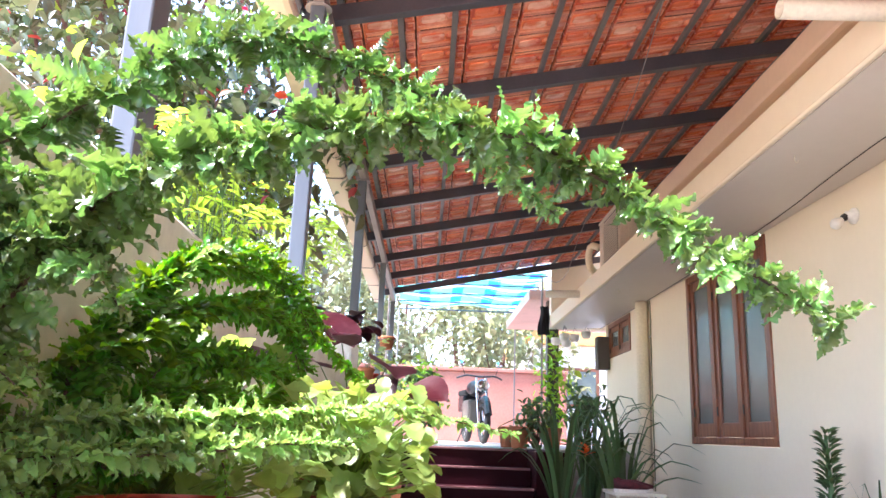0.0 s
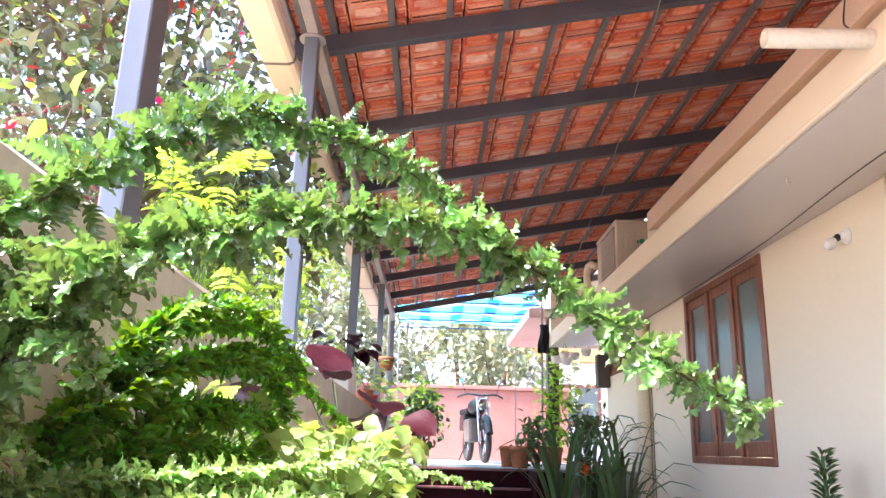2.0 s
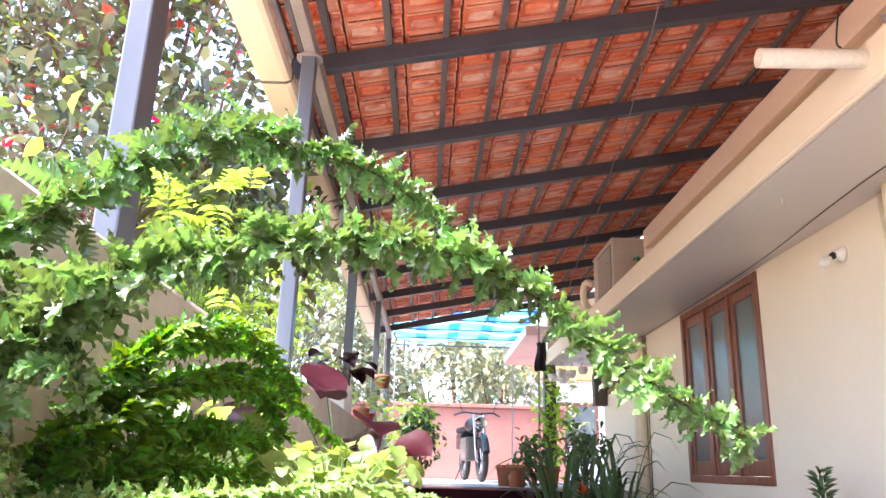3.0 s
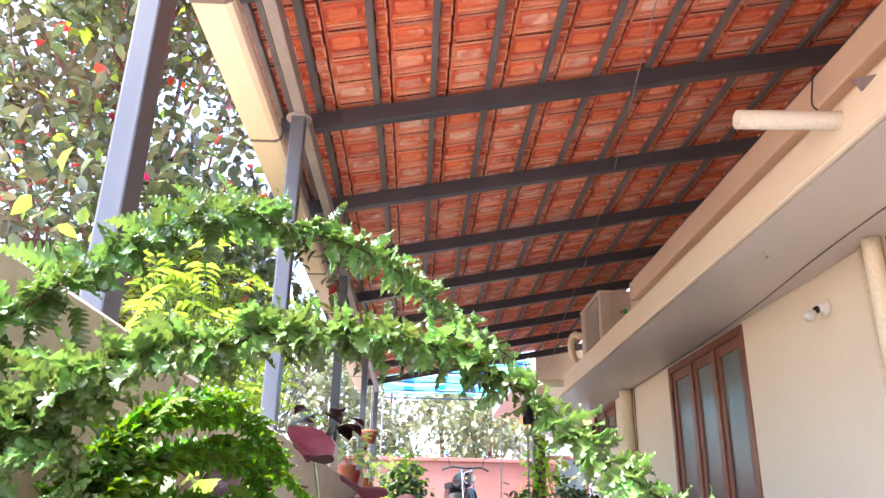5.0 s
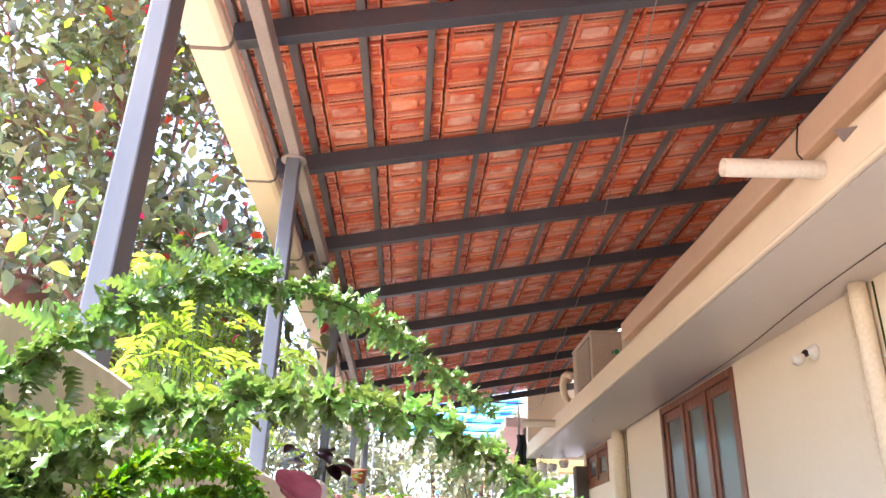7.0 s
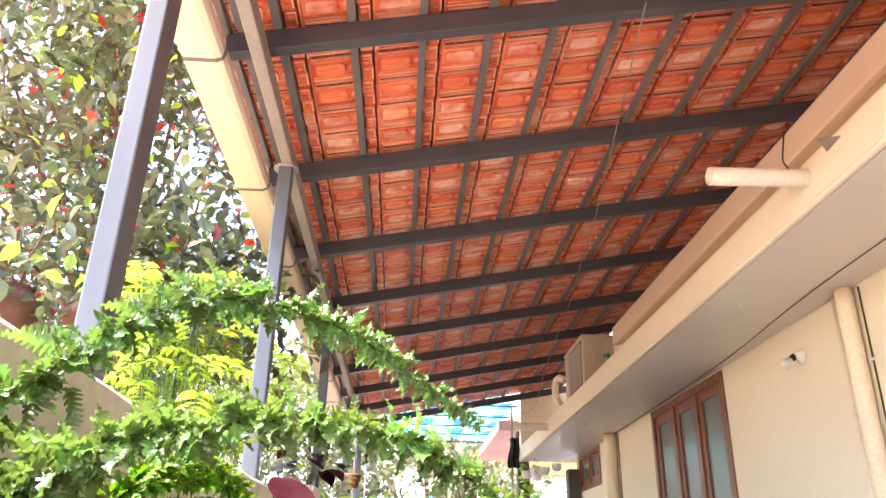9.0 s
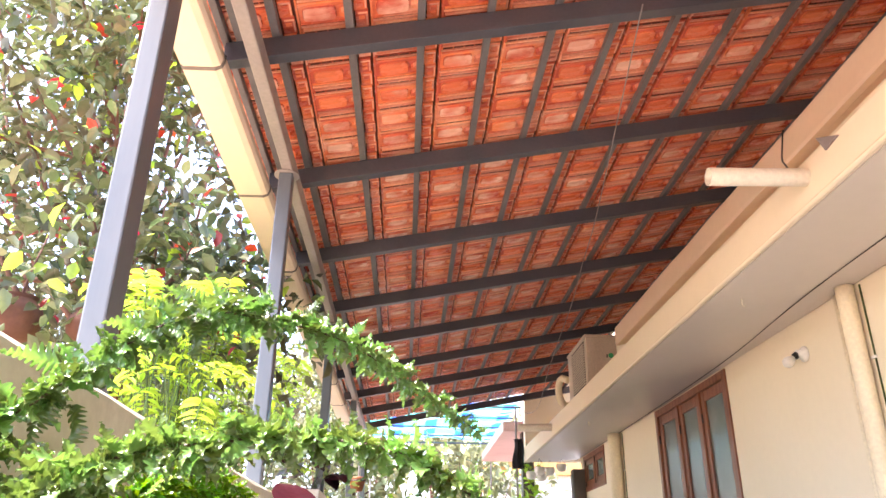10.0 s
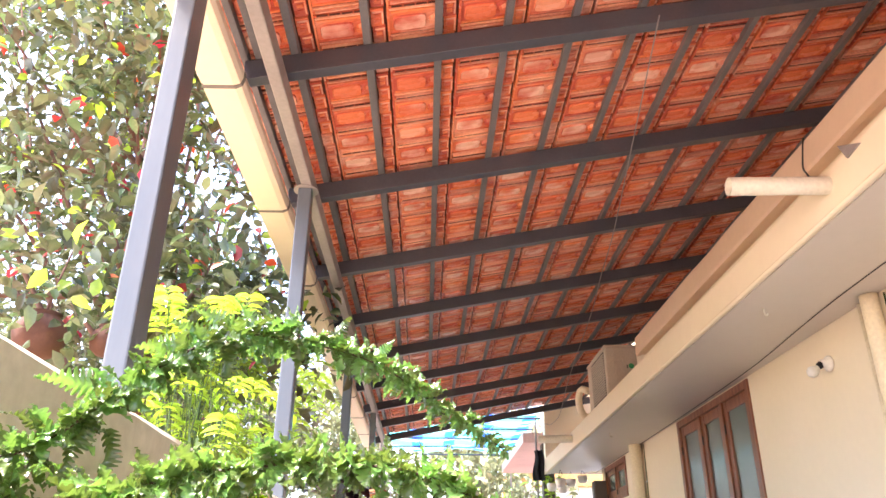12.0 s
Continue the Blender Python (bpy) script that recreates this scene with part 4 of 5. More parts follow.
# ---- things on the house wall ----
def unit(name, at, size):
    """Outdoor cooling unit: sheet body, louvred front with a fan ring, side panel, valves, feet."""
    dx, dy, dz = size
    u = thing(name, at, "beige outdoor cooling unit standing on the sunshade", "air conditioner")
    part("body", box(0.012, dx, 0, dy, 0.035, dz - 0.02, 0.012), M_AC, u)
    part("lid", box(0.004, dx + 0.008, -0.008, dy + 0.008, dz - 0.022, dz, 0.008), M_AC, u)
    part("front_recess", box(0.006, 0.014, 0.06, dy * 0.72, 0.06, dz - 0.05), M_ACDARK, u, "dark grille opening")
    for k in range(17):
        z = 0.07 + k * (dz - 0.13) / 17
        part("louvre", box(-0.004, 0.012, 0.05, dy * 0.72 + 0.01, z, z + 0.008), M_AC, u)
    part("side_panel", box(dx * 0.30, dx * 0.62, -0.006, 0.002, 0.10, dz - 0.07, 0.003), M_AC, u, "ribbed service panel")
    for k in range(4):
        part("rib", box(dx * (0.33 + 0.07 * k), dx * (0.35 + 0.07 * k), -0.010, -0.004, 0.14, dz - 0.11), M_AC, u)
    part("valve_cover", box(dx * 0.55, dx * 0.98, -0.05, 0.0, 0.05, 0.20, 0.02), M_AC, u)
    dot = part("sticker", lathe([(0.001, 0.0), (0.024, 0.0), (0.024, 0.002), (0.001, 0.002)], 20), M_GREENDOT, u, "round green sticker")
    dot.matrix_basis = pose(dx * 0.80, -0.003, dz * 0.62, 90)
    part("knock_out", box(dx * 0.66, dx * 0.70, -0.004, 0.002, dz * 0.58, dz * 0.64), M_ACDARK, u)
    for y in (0.08, dy - 0.14):
        part("foot", box(0.03, dx - 0.02, y, y + 0.06, 0.0, 0.036, 0.004), M_ACDARK, u)
    return u


unit("air_conditioner", (1.635, 6.30, SLAB_Z1), (0.30, 0.78, 0.515))
rnd = random.Random(2)
bm = tube(spline([(1.66, 7.14, 2.86), (1.60, 7.22, 2.90), (1.58, 7.28, 2.80), (1.62, 7.34, 2.68), (1.72, 7.36, 2.64), (1.9, 7.3, 2.63)], 16), 0.036, 10)
tagged(part("insulated_pipe", bm, M_CREAMPIPE, smooth=True), "wrapped cream refrigerant pipe behind the cooling unit", "pipe")
tagged(part("junction_box", box(1.70, 1.86, 7.16, 7.30, SLAB_Z1, 2.83, 0.012), M_AC), "small beige box behind the cooling unit", "box")


def spout(at, length, r):
    s = thing("drain_spout", at, "white plastic drain pipe stub from the sunshade", "drain pipe", group="drain spouts")
    n = 26
    bm = bmesh.new()
    rings = [[bm.verts.new((x, rr * math.cos(2 * math.pi * k / n), rr * math.sin(2 * math.pi * k / n) + 0.03 * x)) for k in range(n)] for x, rr in ((0.02, r), (-length, r), (-length, r - 0.004), (0.0, r - 0.004))]
    for a, b in zip(rings, rings[1:]):
        for k in range(n):
            bm.faces.new((a[k], a[(k + 1) % n], b[(k + 1) % n], b[k]))
    part("pipe", bm, M_PVC, s, smooth=True)
    return s


spout((1.578, 2.30, 2.512), 0.392, 0.036)
spout((1.578, 7.75, 2.50), 0.36, 0.04)

for y, r, gap in ((3.27, 0.044, 0.062), (7.72, 0.065, 0.10)):
    p = thing("downpipe", (WALL_X - r - 0.004, y, 0.0), "cream painted plastic downpipe on the house wall", "downpipe", group="downpipes")
    part("pipe", tube([(0, 0, 0.0), (0, 0, 2.36), (0.0, 0.0, 2.436)], r, 20), M_CREAMPIPE, p, smooth=True)
    # dark strip on the wall drawn as the pipe's shadow
    part("shade_line", box(r - 0.004, r + 0.002, -gap - 0.004, -gap + 0.004, 0.02, 2.43), M_PIPESHADE, p, "dark green strip as the pipe's shadow line")
    for z in (0.6, 2.05):
        part("clip", box(r - 0.012, r + 0.003, -gap - 0.010, -r + 0.004, z, z + 0.014, 0.003), M_WHITEPOT, p, "small white clip")
p = thing("conduit", (WALL_X - 0.02, 3.40, 0.0), "thin cream conduit beside the downpipe", "conduit")
part("pipe", tube([(0, 0, 0.0), (0, 0, 2.436)], 0.016, 10), M_CREAMPIPE, p, smooth=True)


b = thing("wall_bulb", (WALL_X, 3.83, 2.24), "white bulb in a slanted wall holder", "lamp")
bm = lathe([(0.001, 0.0), (0.045, 0.0), (0.045, 0.012), (0.036, 0.022), (0.024, 0.03), (0.024, 0.05), (0.001, 0.052)], 20)
o = part("holder", bm, M_WHITEPOT, b, "white plastic holder", smooth=True)
o.matrix_basis = pose(-0.001, 0, 0, 0, -90, 0)
bm = lathe([(0.020, 0.0), (0.020, 0.02), (0.016, 0.026), (0.016, 0.032)], 16)
o = part("collar", bm, M_BLACK, b, "dark metal collar", smooth=True)
o.matrix_basis = pose(-0.05, 0, -0.004, 0, -128, 0)
bm = lathe([(0.014, 0.0), (0.020, 0.012), (0.033, 0.036), (0.038, 0.056), (0.033, 0.076), (0.018, 0.09), (0.001, 0.094)], 20)
o = part("bulb", bm, M_BULB, b, "frosted glass bulb", smooth=True)
o.matrix_basis = pose(-0.070, 0, -0.020, 0, -128, 0) @ Matrix.Scale(0.85, 4)

# cables and hooks
cable = tagged(part("soffit_cable", tube(spline([(2.025, -2.350, 2.4233), (2.059, 1.029, 2.4255), (2.087, 2.826, 2.4274), (2.127, 3.603, 2.4301), (2.231, 4.863, 2.4369), (2.277, 7.464, 2.4400), (2.285, 9.870, 2.4431)], 40), 0.0026, 6), M_CABLE), "thin black cable along the sunshade underside", "cable")
for y in (3.41, 6.9):
    tagged(part("ceiling_hook", tube(spline([(1.776, y, 2.410), (1.776, y, 2.391), (1.78, y + 0.005, 2.375), (1.792, y + 0.008, 2.373), (1.797, y + 0.008, 2.385)], 12), 0.0035, 6), M_PVC), "small white hook under the sunshade", "hook", group="soffit hooks")
tagged(part("spout_cable", tube(spline([(1.87, 2.87, 3.092), (1.842, 2.836, 3.08), (1.80, 2.80, 2.96), (1.70, 2.65, 2.80), (1.62, 2.496, 2.68), (1.54, 2.33, 2.54)], 20), 0.004, 6), M_CABLE), "short black cable hanging from the beam", "cable")
# thin grey triangle against the slab face
bm = bmesh.new()
tri = [bm.verts.new((x, y, z)) for x in (1.568, 1.575) for y, z in ((2.175, 2.612), (2.045, 2.545), (2.135, 2.535))]
for f in ((0, 1, 2), (3, 5, 4), (0, 3, 4, 1), (1, 4, 5, 2), (2, 5, 3, 0)):
    bm.faces.new([tri[i] for i in f])
tagged(part("grey_triangle", bm, M_STEEL_L), "small grey triangle on the sunshade edge", "bracket")
wire = spline([(0.896, 2.0, 3.07), (1.033, 2.9, 3.10), (1.188, 4.0, 3.10), (1.273, 4.7, 3.13), (1.385, 5.6, 3.14), (1.491, 6.8, 3.14), (1.605, 8.0, 3.13), (1.717, 9.2, 3.05), (1.669, 9.6, 3.01), (1.645, 9.955, 3.09)], 60)
tagged(part("drooping_wire", tube(wire, 0.0030, 5), M_STEEL_L), "thin grey wire sagging under the roof", "wire")

# ---- end of the house, porch slab, tarp ----
tagged(part("upper_wall", box(1.64, 4.3, 9.96, 10.12, 2.45, 3.75), M_WALL), "cream upper wall at the end of the house", "wall", kind="structure")
tagged(part("porch_slab", box(1.36, 4.3, 10.13, 13.2, 2.86, 3.0, 0.01), material("pink_soffit_paint", (0.74, 0.46, 0.40), 0.7, scale=1.5, amount=0.4)), "pink-white porch slab beyond the house", "slab", kind="structure")
tarp = thing("tarp_canopy", (0.5, 11.6, 3.24), "blue, green and white checked plastic sheet canopy", "canopy")
bm = bmesh.new()
nx, ny = 16, 20
for j in range(ny + 1):
    for i in range(nx + 1):
        x, y = -1.05 + 2.15 * i / nx, -1.6 + 3.2 * j / ny
        bm.verts.new((x, y, 0.03 * math.sin(x * 5 + 1) - 0.05 * math.sin(math.pi * ((j * 4 / ny) % 1)) + 0.02 * noise.noise((x * 2, y * 2, 0))))
bm.verts.ensure_lookup_table()
for j in range(ny):
    for i in range(nx):
        a = j * (nx + 1) + i
        bm.faces.new((bm.verts[a], bm.verts[a + 1], bm.verts[a + nx + 2], bm.verts[a + nx + 1]))
part("sheet", bm, M_TARP, tarp, smooth=True)
for k in range(5):
    y = -1.6 + 0.8 * k
    part("bar", tube([(-1.08, y, -0.075), (1.1, y, -0.075)], 0.014, 6), M_STEEL, tarp, "thin steel bar")
for x in (-1.08, 1.02):
    for y in (-1.6, 1.6):
        part("pole", tube([(x, y, 0.866 - 3.24), (x, y, -0.06)], 0.014, 8), M_STEEL_L, tarp, "thin steel pole")


def strap_plant(name, base, n, height, reach, width, mat, label, rnd, category="potted plant"):
    """A clump of long arching strap leaves, each a mesh of its own."""
    p = thing(name, base, label, category)
    for k in range(n):
        a, h, r = rnd.uniform(0, 6.283), height * rnd.uniform(0.55, 1.0), reach * rnd.uniform(0.3, 1)
        d = Vector((math.cos(a), math.sin(a), 0))
        line = spline([d * 0.02, d * r * 0.35 + Vector((0, 0, h * 0.65)), d * r * 0.8 + Vector((0, 0, h)), d * r * 1.25 + Vector((0, 0, h * rnd.uniform(0.75, 1.0)))], 9)
        s = Vector((-d.y, d.x, 0))
        vs, fs = [], []
        for i, q in enumerate(line):
            w = width * math.sin(math.pi * (0.10 + 0.9 * i / 8)) ** 0.7 * (0 if i == 8 else 1)
            vs += [tuple(q - s * w), tuple(q - Vector((0, 0, w * 0.5))), tuple(q + s * w)]
            if i:
                b = (i - 1) * 3
                fs += [(b, b + 1, b + 4, b + 3), (b + 1, b + 2, b + 5, b + 4)]
        lf = new("leaf", raw_mesh("leaf", vs, fs, mat))
        lf.parent = p
    return p


rnd = random.Random(44)
for at, h, n in (((1.15, 6.45, 0), 1.40, 26), ((1.42, 6.60, 0), 1.50, 26), ((1.68, 6.45, 0), 1.45, 22), ((1.55, 6.2, 0), 1.05, 18)):
    pot("plant_pot", at, 0.15, 0.30, M_TERRA if n != 22 else M_CLAY, "terracotta pot with a strap-leaved plant")
    strap_plant("strap_leaf_plant", (at[0], at[1], 0.265), n - 2, h - 0.28, 0.62, 0.021, M_DARKLEAF, "dark green strap-leaved plant in a terracotta pot", rnd)
fl = thing("orange_flower", (1.30, 6.25, 0.265), "orange flower spike among strap leaves", "flower")
part("stalk", tube([(0, 0, 0), (0.0, -0.01, 0.35), (0.01, -0.02, 0.62)], 0.005, 6), M_DARKLEAF, fl)
for k in range(7):
    v, f = broad_leaf(0.09, 0.02, 0.2, k)
    a = np.array(aim((0.01, -0.02, 0.60 + 0.012 * k), (math.cos(k * 2.4), math.sin(k * 2.4), 0.6)))
    o = new("petal", raw_mesh("petal", (v @ a[:3, :3].T + a[:3, 3]).tolist(), f, material("orange_petal", (0.75, 0.16, 0.02), 0.5, through_light=0.3) if k == 0 else bpy.data.materials["orange_petal"]))
    o.parent = fl

pot("plant_pot", (2.05, 3.86, 0), 0.14, 0.30, M_TERRA, "terracotta pot with a dark spiky column plant")
c = thing("column_plant", (2.05, 3.86, 0.265), "dark green columnar plant with short stiff leaves", "potted plant")
part("stem", tube([(0, 0, 0), (0.005, 0, 0.45), (0, 0.004, 0.80)], [0.02, 0.016, 0.008], 8), M_DARKLEAF, c)
mats = []
for k in range(420):
    z, a = rnd.uniform(0.02, 0.81), rnd.uniform(0, 6.283)
    mats.append(aim((0.02 * math.cos(a), 0.02 * math.sin(a), z), (math.cos(a), math.sin(a), 0.75), (0, 0, 1), 0.062 * rnd.uniform(0.7, 1.2)))
o = tagged(new("foliage", joined_leaves("foliage", mats, rnd, LEAF_NARROW, M_DARKLEAF)), kind="stuff")
o.parent = c
pot("plant_pot", (2.08, 3.50, 0), 0.13, 0.26, M_TERRA, "terracotta pot with a grassy plant")
strap_plant("grassy_plant", (2.08, 3.50, 0.23), 26, 0.66, 0.15, 0.007, M_DARKLEAF, "grassy dark green potted plant", rnd)

# low rack with footwear by the wall
r = thing("shoe_rack", (1.49, 5.52, 0), "low pale rack with shoes near the house wall", "rack")
for z in (0.625, 0.30):
    part("shelf", box(-0.17, 0.20, -0.18, 0.18, z, z + 0.022, 0.006), M_PVC, r)
for x in (-0.15, 0.16):
    for y in (-0.17, 0.15):
        part("leg", box(x, x + 0.02, y, y + 0.02, 0, 0.624), M_PVC, r)
part("back_panel", box(-0.128, 0.158, 0.152, 0.168, 0.0, 0.623), M_AC, r, "plain beige back panel")
M_SHOE = material("maroon_shoe_cloth", (0.10, 0.012, 0.02), 0.7, second=(0.03, 0.008, 0.012), scale=25, amount=0.8, fine=90, bump=0.2)


def shoe_shell(z0, rise, flat, wide, y0=-0.13, y1=0.13):
    """Foot-shaped shell along y, toe at +y: rounded over the foot, or a flat slab."""
    bm, rows = bmesh.new(), []
    for i in range(11):
        u = i / 10
        y = y0 + (y1 - y0) * u
        w = wide * 0.042 * (1 - (2 * u - 1) ** 6) ** 0.5 * (0.82 + 0.18 * math.sin(math.pi * (u * 1.3 - 0.2))) + 0.002
        h = flat + rise * (0.072 - 0.050 * max(0, u - 0.3) / 0.7 - 0.016 * math.sin(math.pi * min(1, u / 0.5)))
        rows.append([bm.verts.new((w * math.cos(math.pi * k / 8) if rise else w * (1 - k / 4), y, z0 + (h * math.sin(math.pi * k / 8) ** 0.6 if rise and 0 < k < 8 else (h if 0 < k < 8 else 0)))) for k in range(9)])
    for p, q in zip(rows, rows[1:]):
        for k in range(8):
            bm.faces.new((p[k], p[k + 1], q[k + 1], q[k]))
        bm.faces.new((p[0], q[0], q[8], p[8]))
    bm.faces.new(rows[0][::-1])
    bm.faces.new(rows[-1])
    bm.normal_update()
    return bm


for x, y, z in ((1.46, 5.41, 0.648), (1.52, 5.54, 0.648), (1.47, 5.42, 0.323), (1.51, 5.55, 0.323)):
    sh = thing("shoe", (x, y, z), "dark maroon shoe with a white sole on the rack", "shoe", group="shoes on the rack")
    sh.rotation_euler = (0, 0, math.radians(-84 if y < 5.5 else -95))
    part("sole", shoe_shell(0.0, 0.0, 0.024, 1.06), M_WHITEPOT, sh, "white rubber sole")
    part("upper", shoe_shell(0.022, 1.0, 0.0, 1.0), M_SHOE, sh, smooth=True)
    part("lining", shoe_shell(0.060, 0.0, 0.012, 0.62, -0.10, 0.01), M_BLACK, sh, "dark opening")

# ---- motorcycle on the raised yard ----
bike = thing("motorcycle", (0.76, 11.9, 0.866), "parked black motorcycle with chrome mirrors", "motorcycle")
bike.rotation_euler = (0, 0, math.radians(9))
def wheel(y):
    w = part("wheel", bmesh.new(), M_RUBBER, bike)
    bm = bmesh.new()
    n = 28
    for k in range(n):
        a = 2 * math.pi * k / n
        for j in range(8):
            b = 2 * math.pi * j / 8
            rr = 0.255 + 0.045 * math.cos(b)
            bm.verts.new((0.045 * math.sin(b), y + rr * math.cos(a), 0.30 + rr * math.sin(a)))
    bm.verts.ensure_lookup_table()
    for k in range(n):
        for j in range(8):
            bm.faces.new((bm.verts[k * 8 + j], bm.verts[k * 8 + (j + 1) % 8], bm.verts[((k + 1) % n) * 8 + (j + 1) % 8], bm.verts[((k + 1) % n) * 8 + j]))
    part("tyre", bm, M_RUBBER, w, smooth=True)
    bm = bmesh.new()
    for k in range(6):
        a = 2 * math.pi * k / 6
        add_tube(bm, [(0, y, 0.30), (0, y + 0.22 * math.cos(a), 0.30 + 0.22 * math.sin(a))], 0.012, 6)
    add_tube(bm, [(-0.07, y, 0.30), (0.07, y, 0.30)], 0.035, 10)
    part("spokes", bm, M_CHROME, w, "metal spokes and hub")
wheel(-0.60)
wheel(0.62)
for x in (-0.075, 0.075):
    part("fork", tube([(x, -0.60, 0.30), (x, -0.42, 0.80), (x, -0.36, 0.98)], 0.022, 8), M_CHROME, bike, "chrome fork leg")
part("mudguard", tube(spline([(0, -0.90, 0.42), (0, -0.78, 0.60), (0, -0.60, 0.66), (0, -0.42, 0.60)], 10), 0.055, 8), M_BLACK, bike)
part("handlebar", tube(spline([(-0.36, -0.22, 0.98), (-0.22, -0.32, 1.02), (0, -0.36, 1.00), (0.22, -0.32, 1.02), (0.36, -0.22, 0.98)], 14), 0.014, 8), M_BLACK, bike)
o = part("headlamp", lathe([(0.001, 0), (0.06, 0.01), (0.09, 0.06), (0.095, 0.10), (0.088, 0.105), (0.001, 0.11)], 18), M_CHROME, bike, "chrome headlamp", smooth=True)
o.matrix_basis = pose(0, -0.40, 0.86, 90)
for x in (-0.30, 0.30):
    m = part("mirror", lathe([(0.001, 0), (0.05, 0.004), (0.052, 0.014), (0.001, 0.016)], 14), M_CHROME, bike, "round mirror", smooth=True)
    m.matrix_basis = pose(x, -0.27, 1.20, 80, 0, 0)
    part("mirror_stem", tube([(x * 0.8, -0.30, 1.02), (x, -0.27, 1.19)], 0.006, 6), M_BLACK, bike)
bm = bmesh.new()
bmesh.ops.create_uvsphere(bm, u_segments=16, v_segments=10, radius=1)
for v in bm.verts:
    v.co = Vector((v.co.x * 0.16, v.co.y * 0.27 - 0.06, v.co.z * 0.13 + 0.84))
part("fuel_tank", bm, M_BLACK, bike, smooth=True)
part("seat", box(-0.13, 0.13, 0.16, 0.80, 0.74, 0.84, 0.04), M_RUBBER, bike, "black padded seat")
part("engine", box(-0.17, 0.17, -0.20, 0.22, 0.30, 0.66, 0.05), M_ACDARK, bike, "dark finned engine")
part("side_panel", box(-0.16, 0.16, 0.20, 0.62, 0.48, 0.74, 0.04), M_BLACK, bike)
part("exhaust", tube([(0.17, -0.1, 0.34), (0.19, 0.3, 0.30), (0.20, 0.85, 0.38)], [0.022, 0.035, 0.045], 10), M_CHROME, bike)
part("stand", tube([(-0.12, 0.15, 0.32), (-0.24, 0.20, 0.0)], 0.012, 6), M_BLACK, bike)

# ---- hung things at the end of the sunshade ----
pillar = tagged(part("porch_pillar", box(1.62, 1.78, 10.16, 10.32, 0.866, 2.859, 0.01), M_ACDARK), "dark porch pillar with a climbing plant", "pillar", kind="structure")
rnd = random.Random(8)
v = thing("climbing_plant", (1.70, 10.14, 0.866), "green climbing plant on the porch pillar", "climber")
part("stem", tube([(0, 0, 0), (0.03, -0.01, 0.7), (-0.02, -0.01, 1.5)], 0.012, 6), M_BARK, v)
o = tagged(new("foliage", joined_leaves("foliage", random_mats([Vector((rnd.gauss(0, 0.11), rnd.uniform(-0.14, 0.0), rnd.uniform(0.1, 1.55))) for k in range(240)], 0.12, rnd), rnd, LEAF_WIDE, M_YELLOWLEAF)), kind="stuff")
o.parent = v
for k, (x, y, d) in enumerate(((1.66, 9.70, 0.12), (1.78, 9.62, 0.15), (1.90, 9.66, 0.07), (2.04, 9.60, 0.03), (1.72, 9.40, 0.10))):
    z = SLAB_Z0 - 0.10 - d
    p = thing("hanging_pot", (x, y, z), "small white hanging pot under the sunshade", "hanging pot", group="white hanging pots")
    part("cup", lathe([(0.001, 0), (0.04, 0.002), (0.062, 0.03), (0.068, 0.07), (0.062, 0.095), (0.055, 0.095), (0.06, 0.06), (0.001, 0.02)], 18), M_WHITEPOT, p, smooth=True)
    for a in (0, 2.1, 4.2):
        part("cord", tube([(0.06 * math.cos(a), 0.06 * math.sin(a), 0.09), (0, 0, soffit_z(x) - z - 0.004)], 0.002, 4), M_CABLE, p)
bm = bmesh.new()
bmesh.ops.create_grid(bm, x_segments=10, y_segments=12, size=1)
for q in bm.verts:
    a, b = q.co.x, q.co.y
    q.co = Vector((0.055 * a * (1.15 - 0.35 * b) + 0.012 * math.sin(b * 3), 0.03 * math.sin(a * 6 + b) - 0.01, 0.19 * b))
cl = tagged(part("hanging_cloth", bm, M_CLOTH, smooth=True), "dark cloth hanging from the sunshade end", "cloth")
cl.location = (1.50, 9.72, 2.50)
cl.modifiers.new("thick", "SOLIDIFY").thickness = 0.012
m = thing("electric_meter", (2.24, 9.50, 1.86), "dark electric meter box on the house wall", "meter box")
part("case", box(-0.10, 0.056, -0.12, 0.05, 0.0, 0.42, 0.015), M_ACDARK, m)
part("glass", box(-0.106, -0.10, -0.09, 0.02, 0.20, 0.36, 0.002), M_BLACK, m)

# ---- pots on the parapet and posts ----
w = thing("planter_box", (-0.54, 4.75, PARAPET_Z), "white planter box on the parapet wall", "planter")
part("box", box(-0.065, 0.065, -0.22, 0.22, 0, 0.17, 0.012), M_WHITEPOT, w)
part("soil", box(-0.055, 0.055, -0.21, 0.21, 0.168, 0.174), M_SOIL, w)
rnd = random.Random(14)
leafy_plant("purple_plant", (-0.54, 4.75, PARAPET_Z + 0.172), [(-0.54 + rnd.uniform(-0.16, 0.16), 4.75 + rnd.uniform(-0.2, 0.2), 1.60 + rnd.uniform(0.0, 0.14)) for k in range(16)], 0.16, 0.05, 0.4, M_MAROON, "purple-leaved plant in a white planter", rnd)
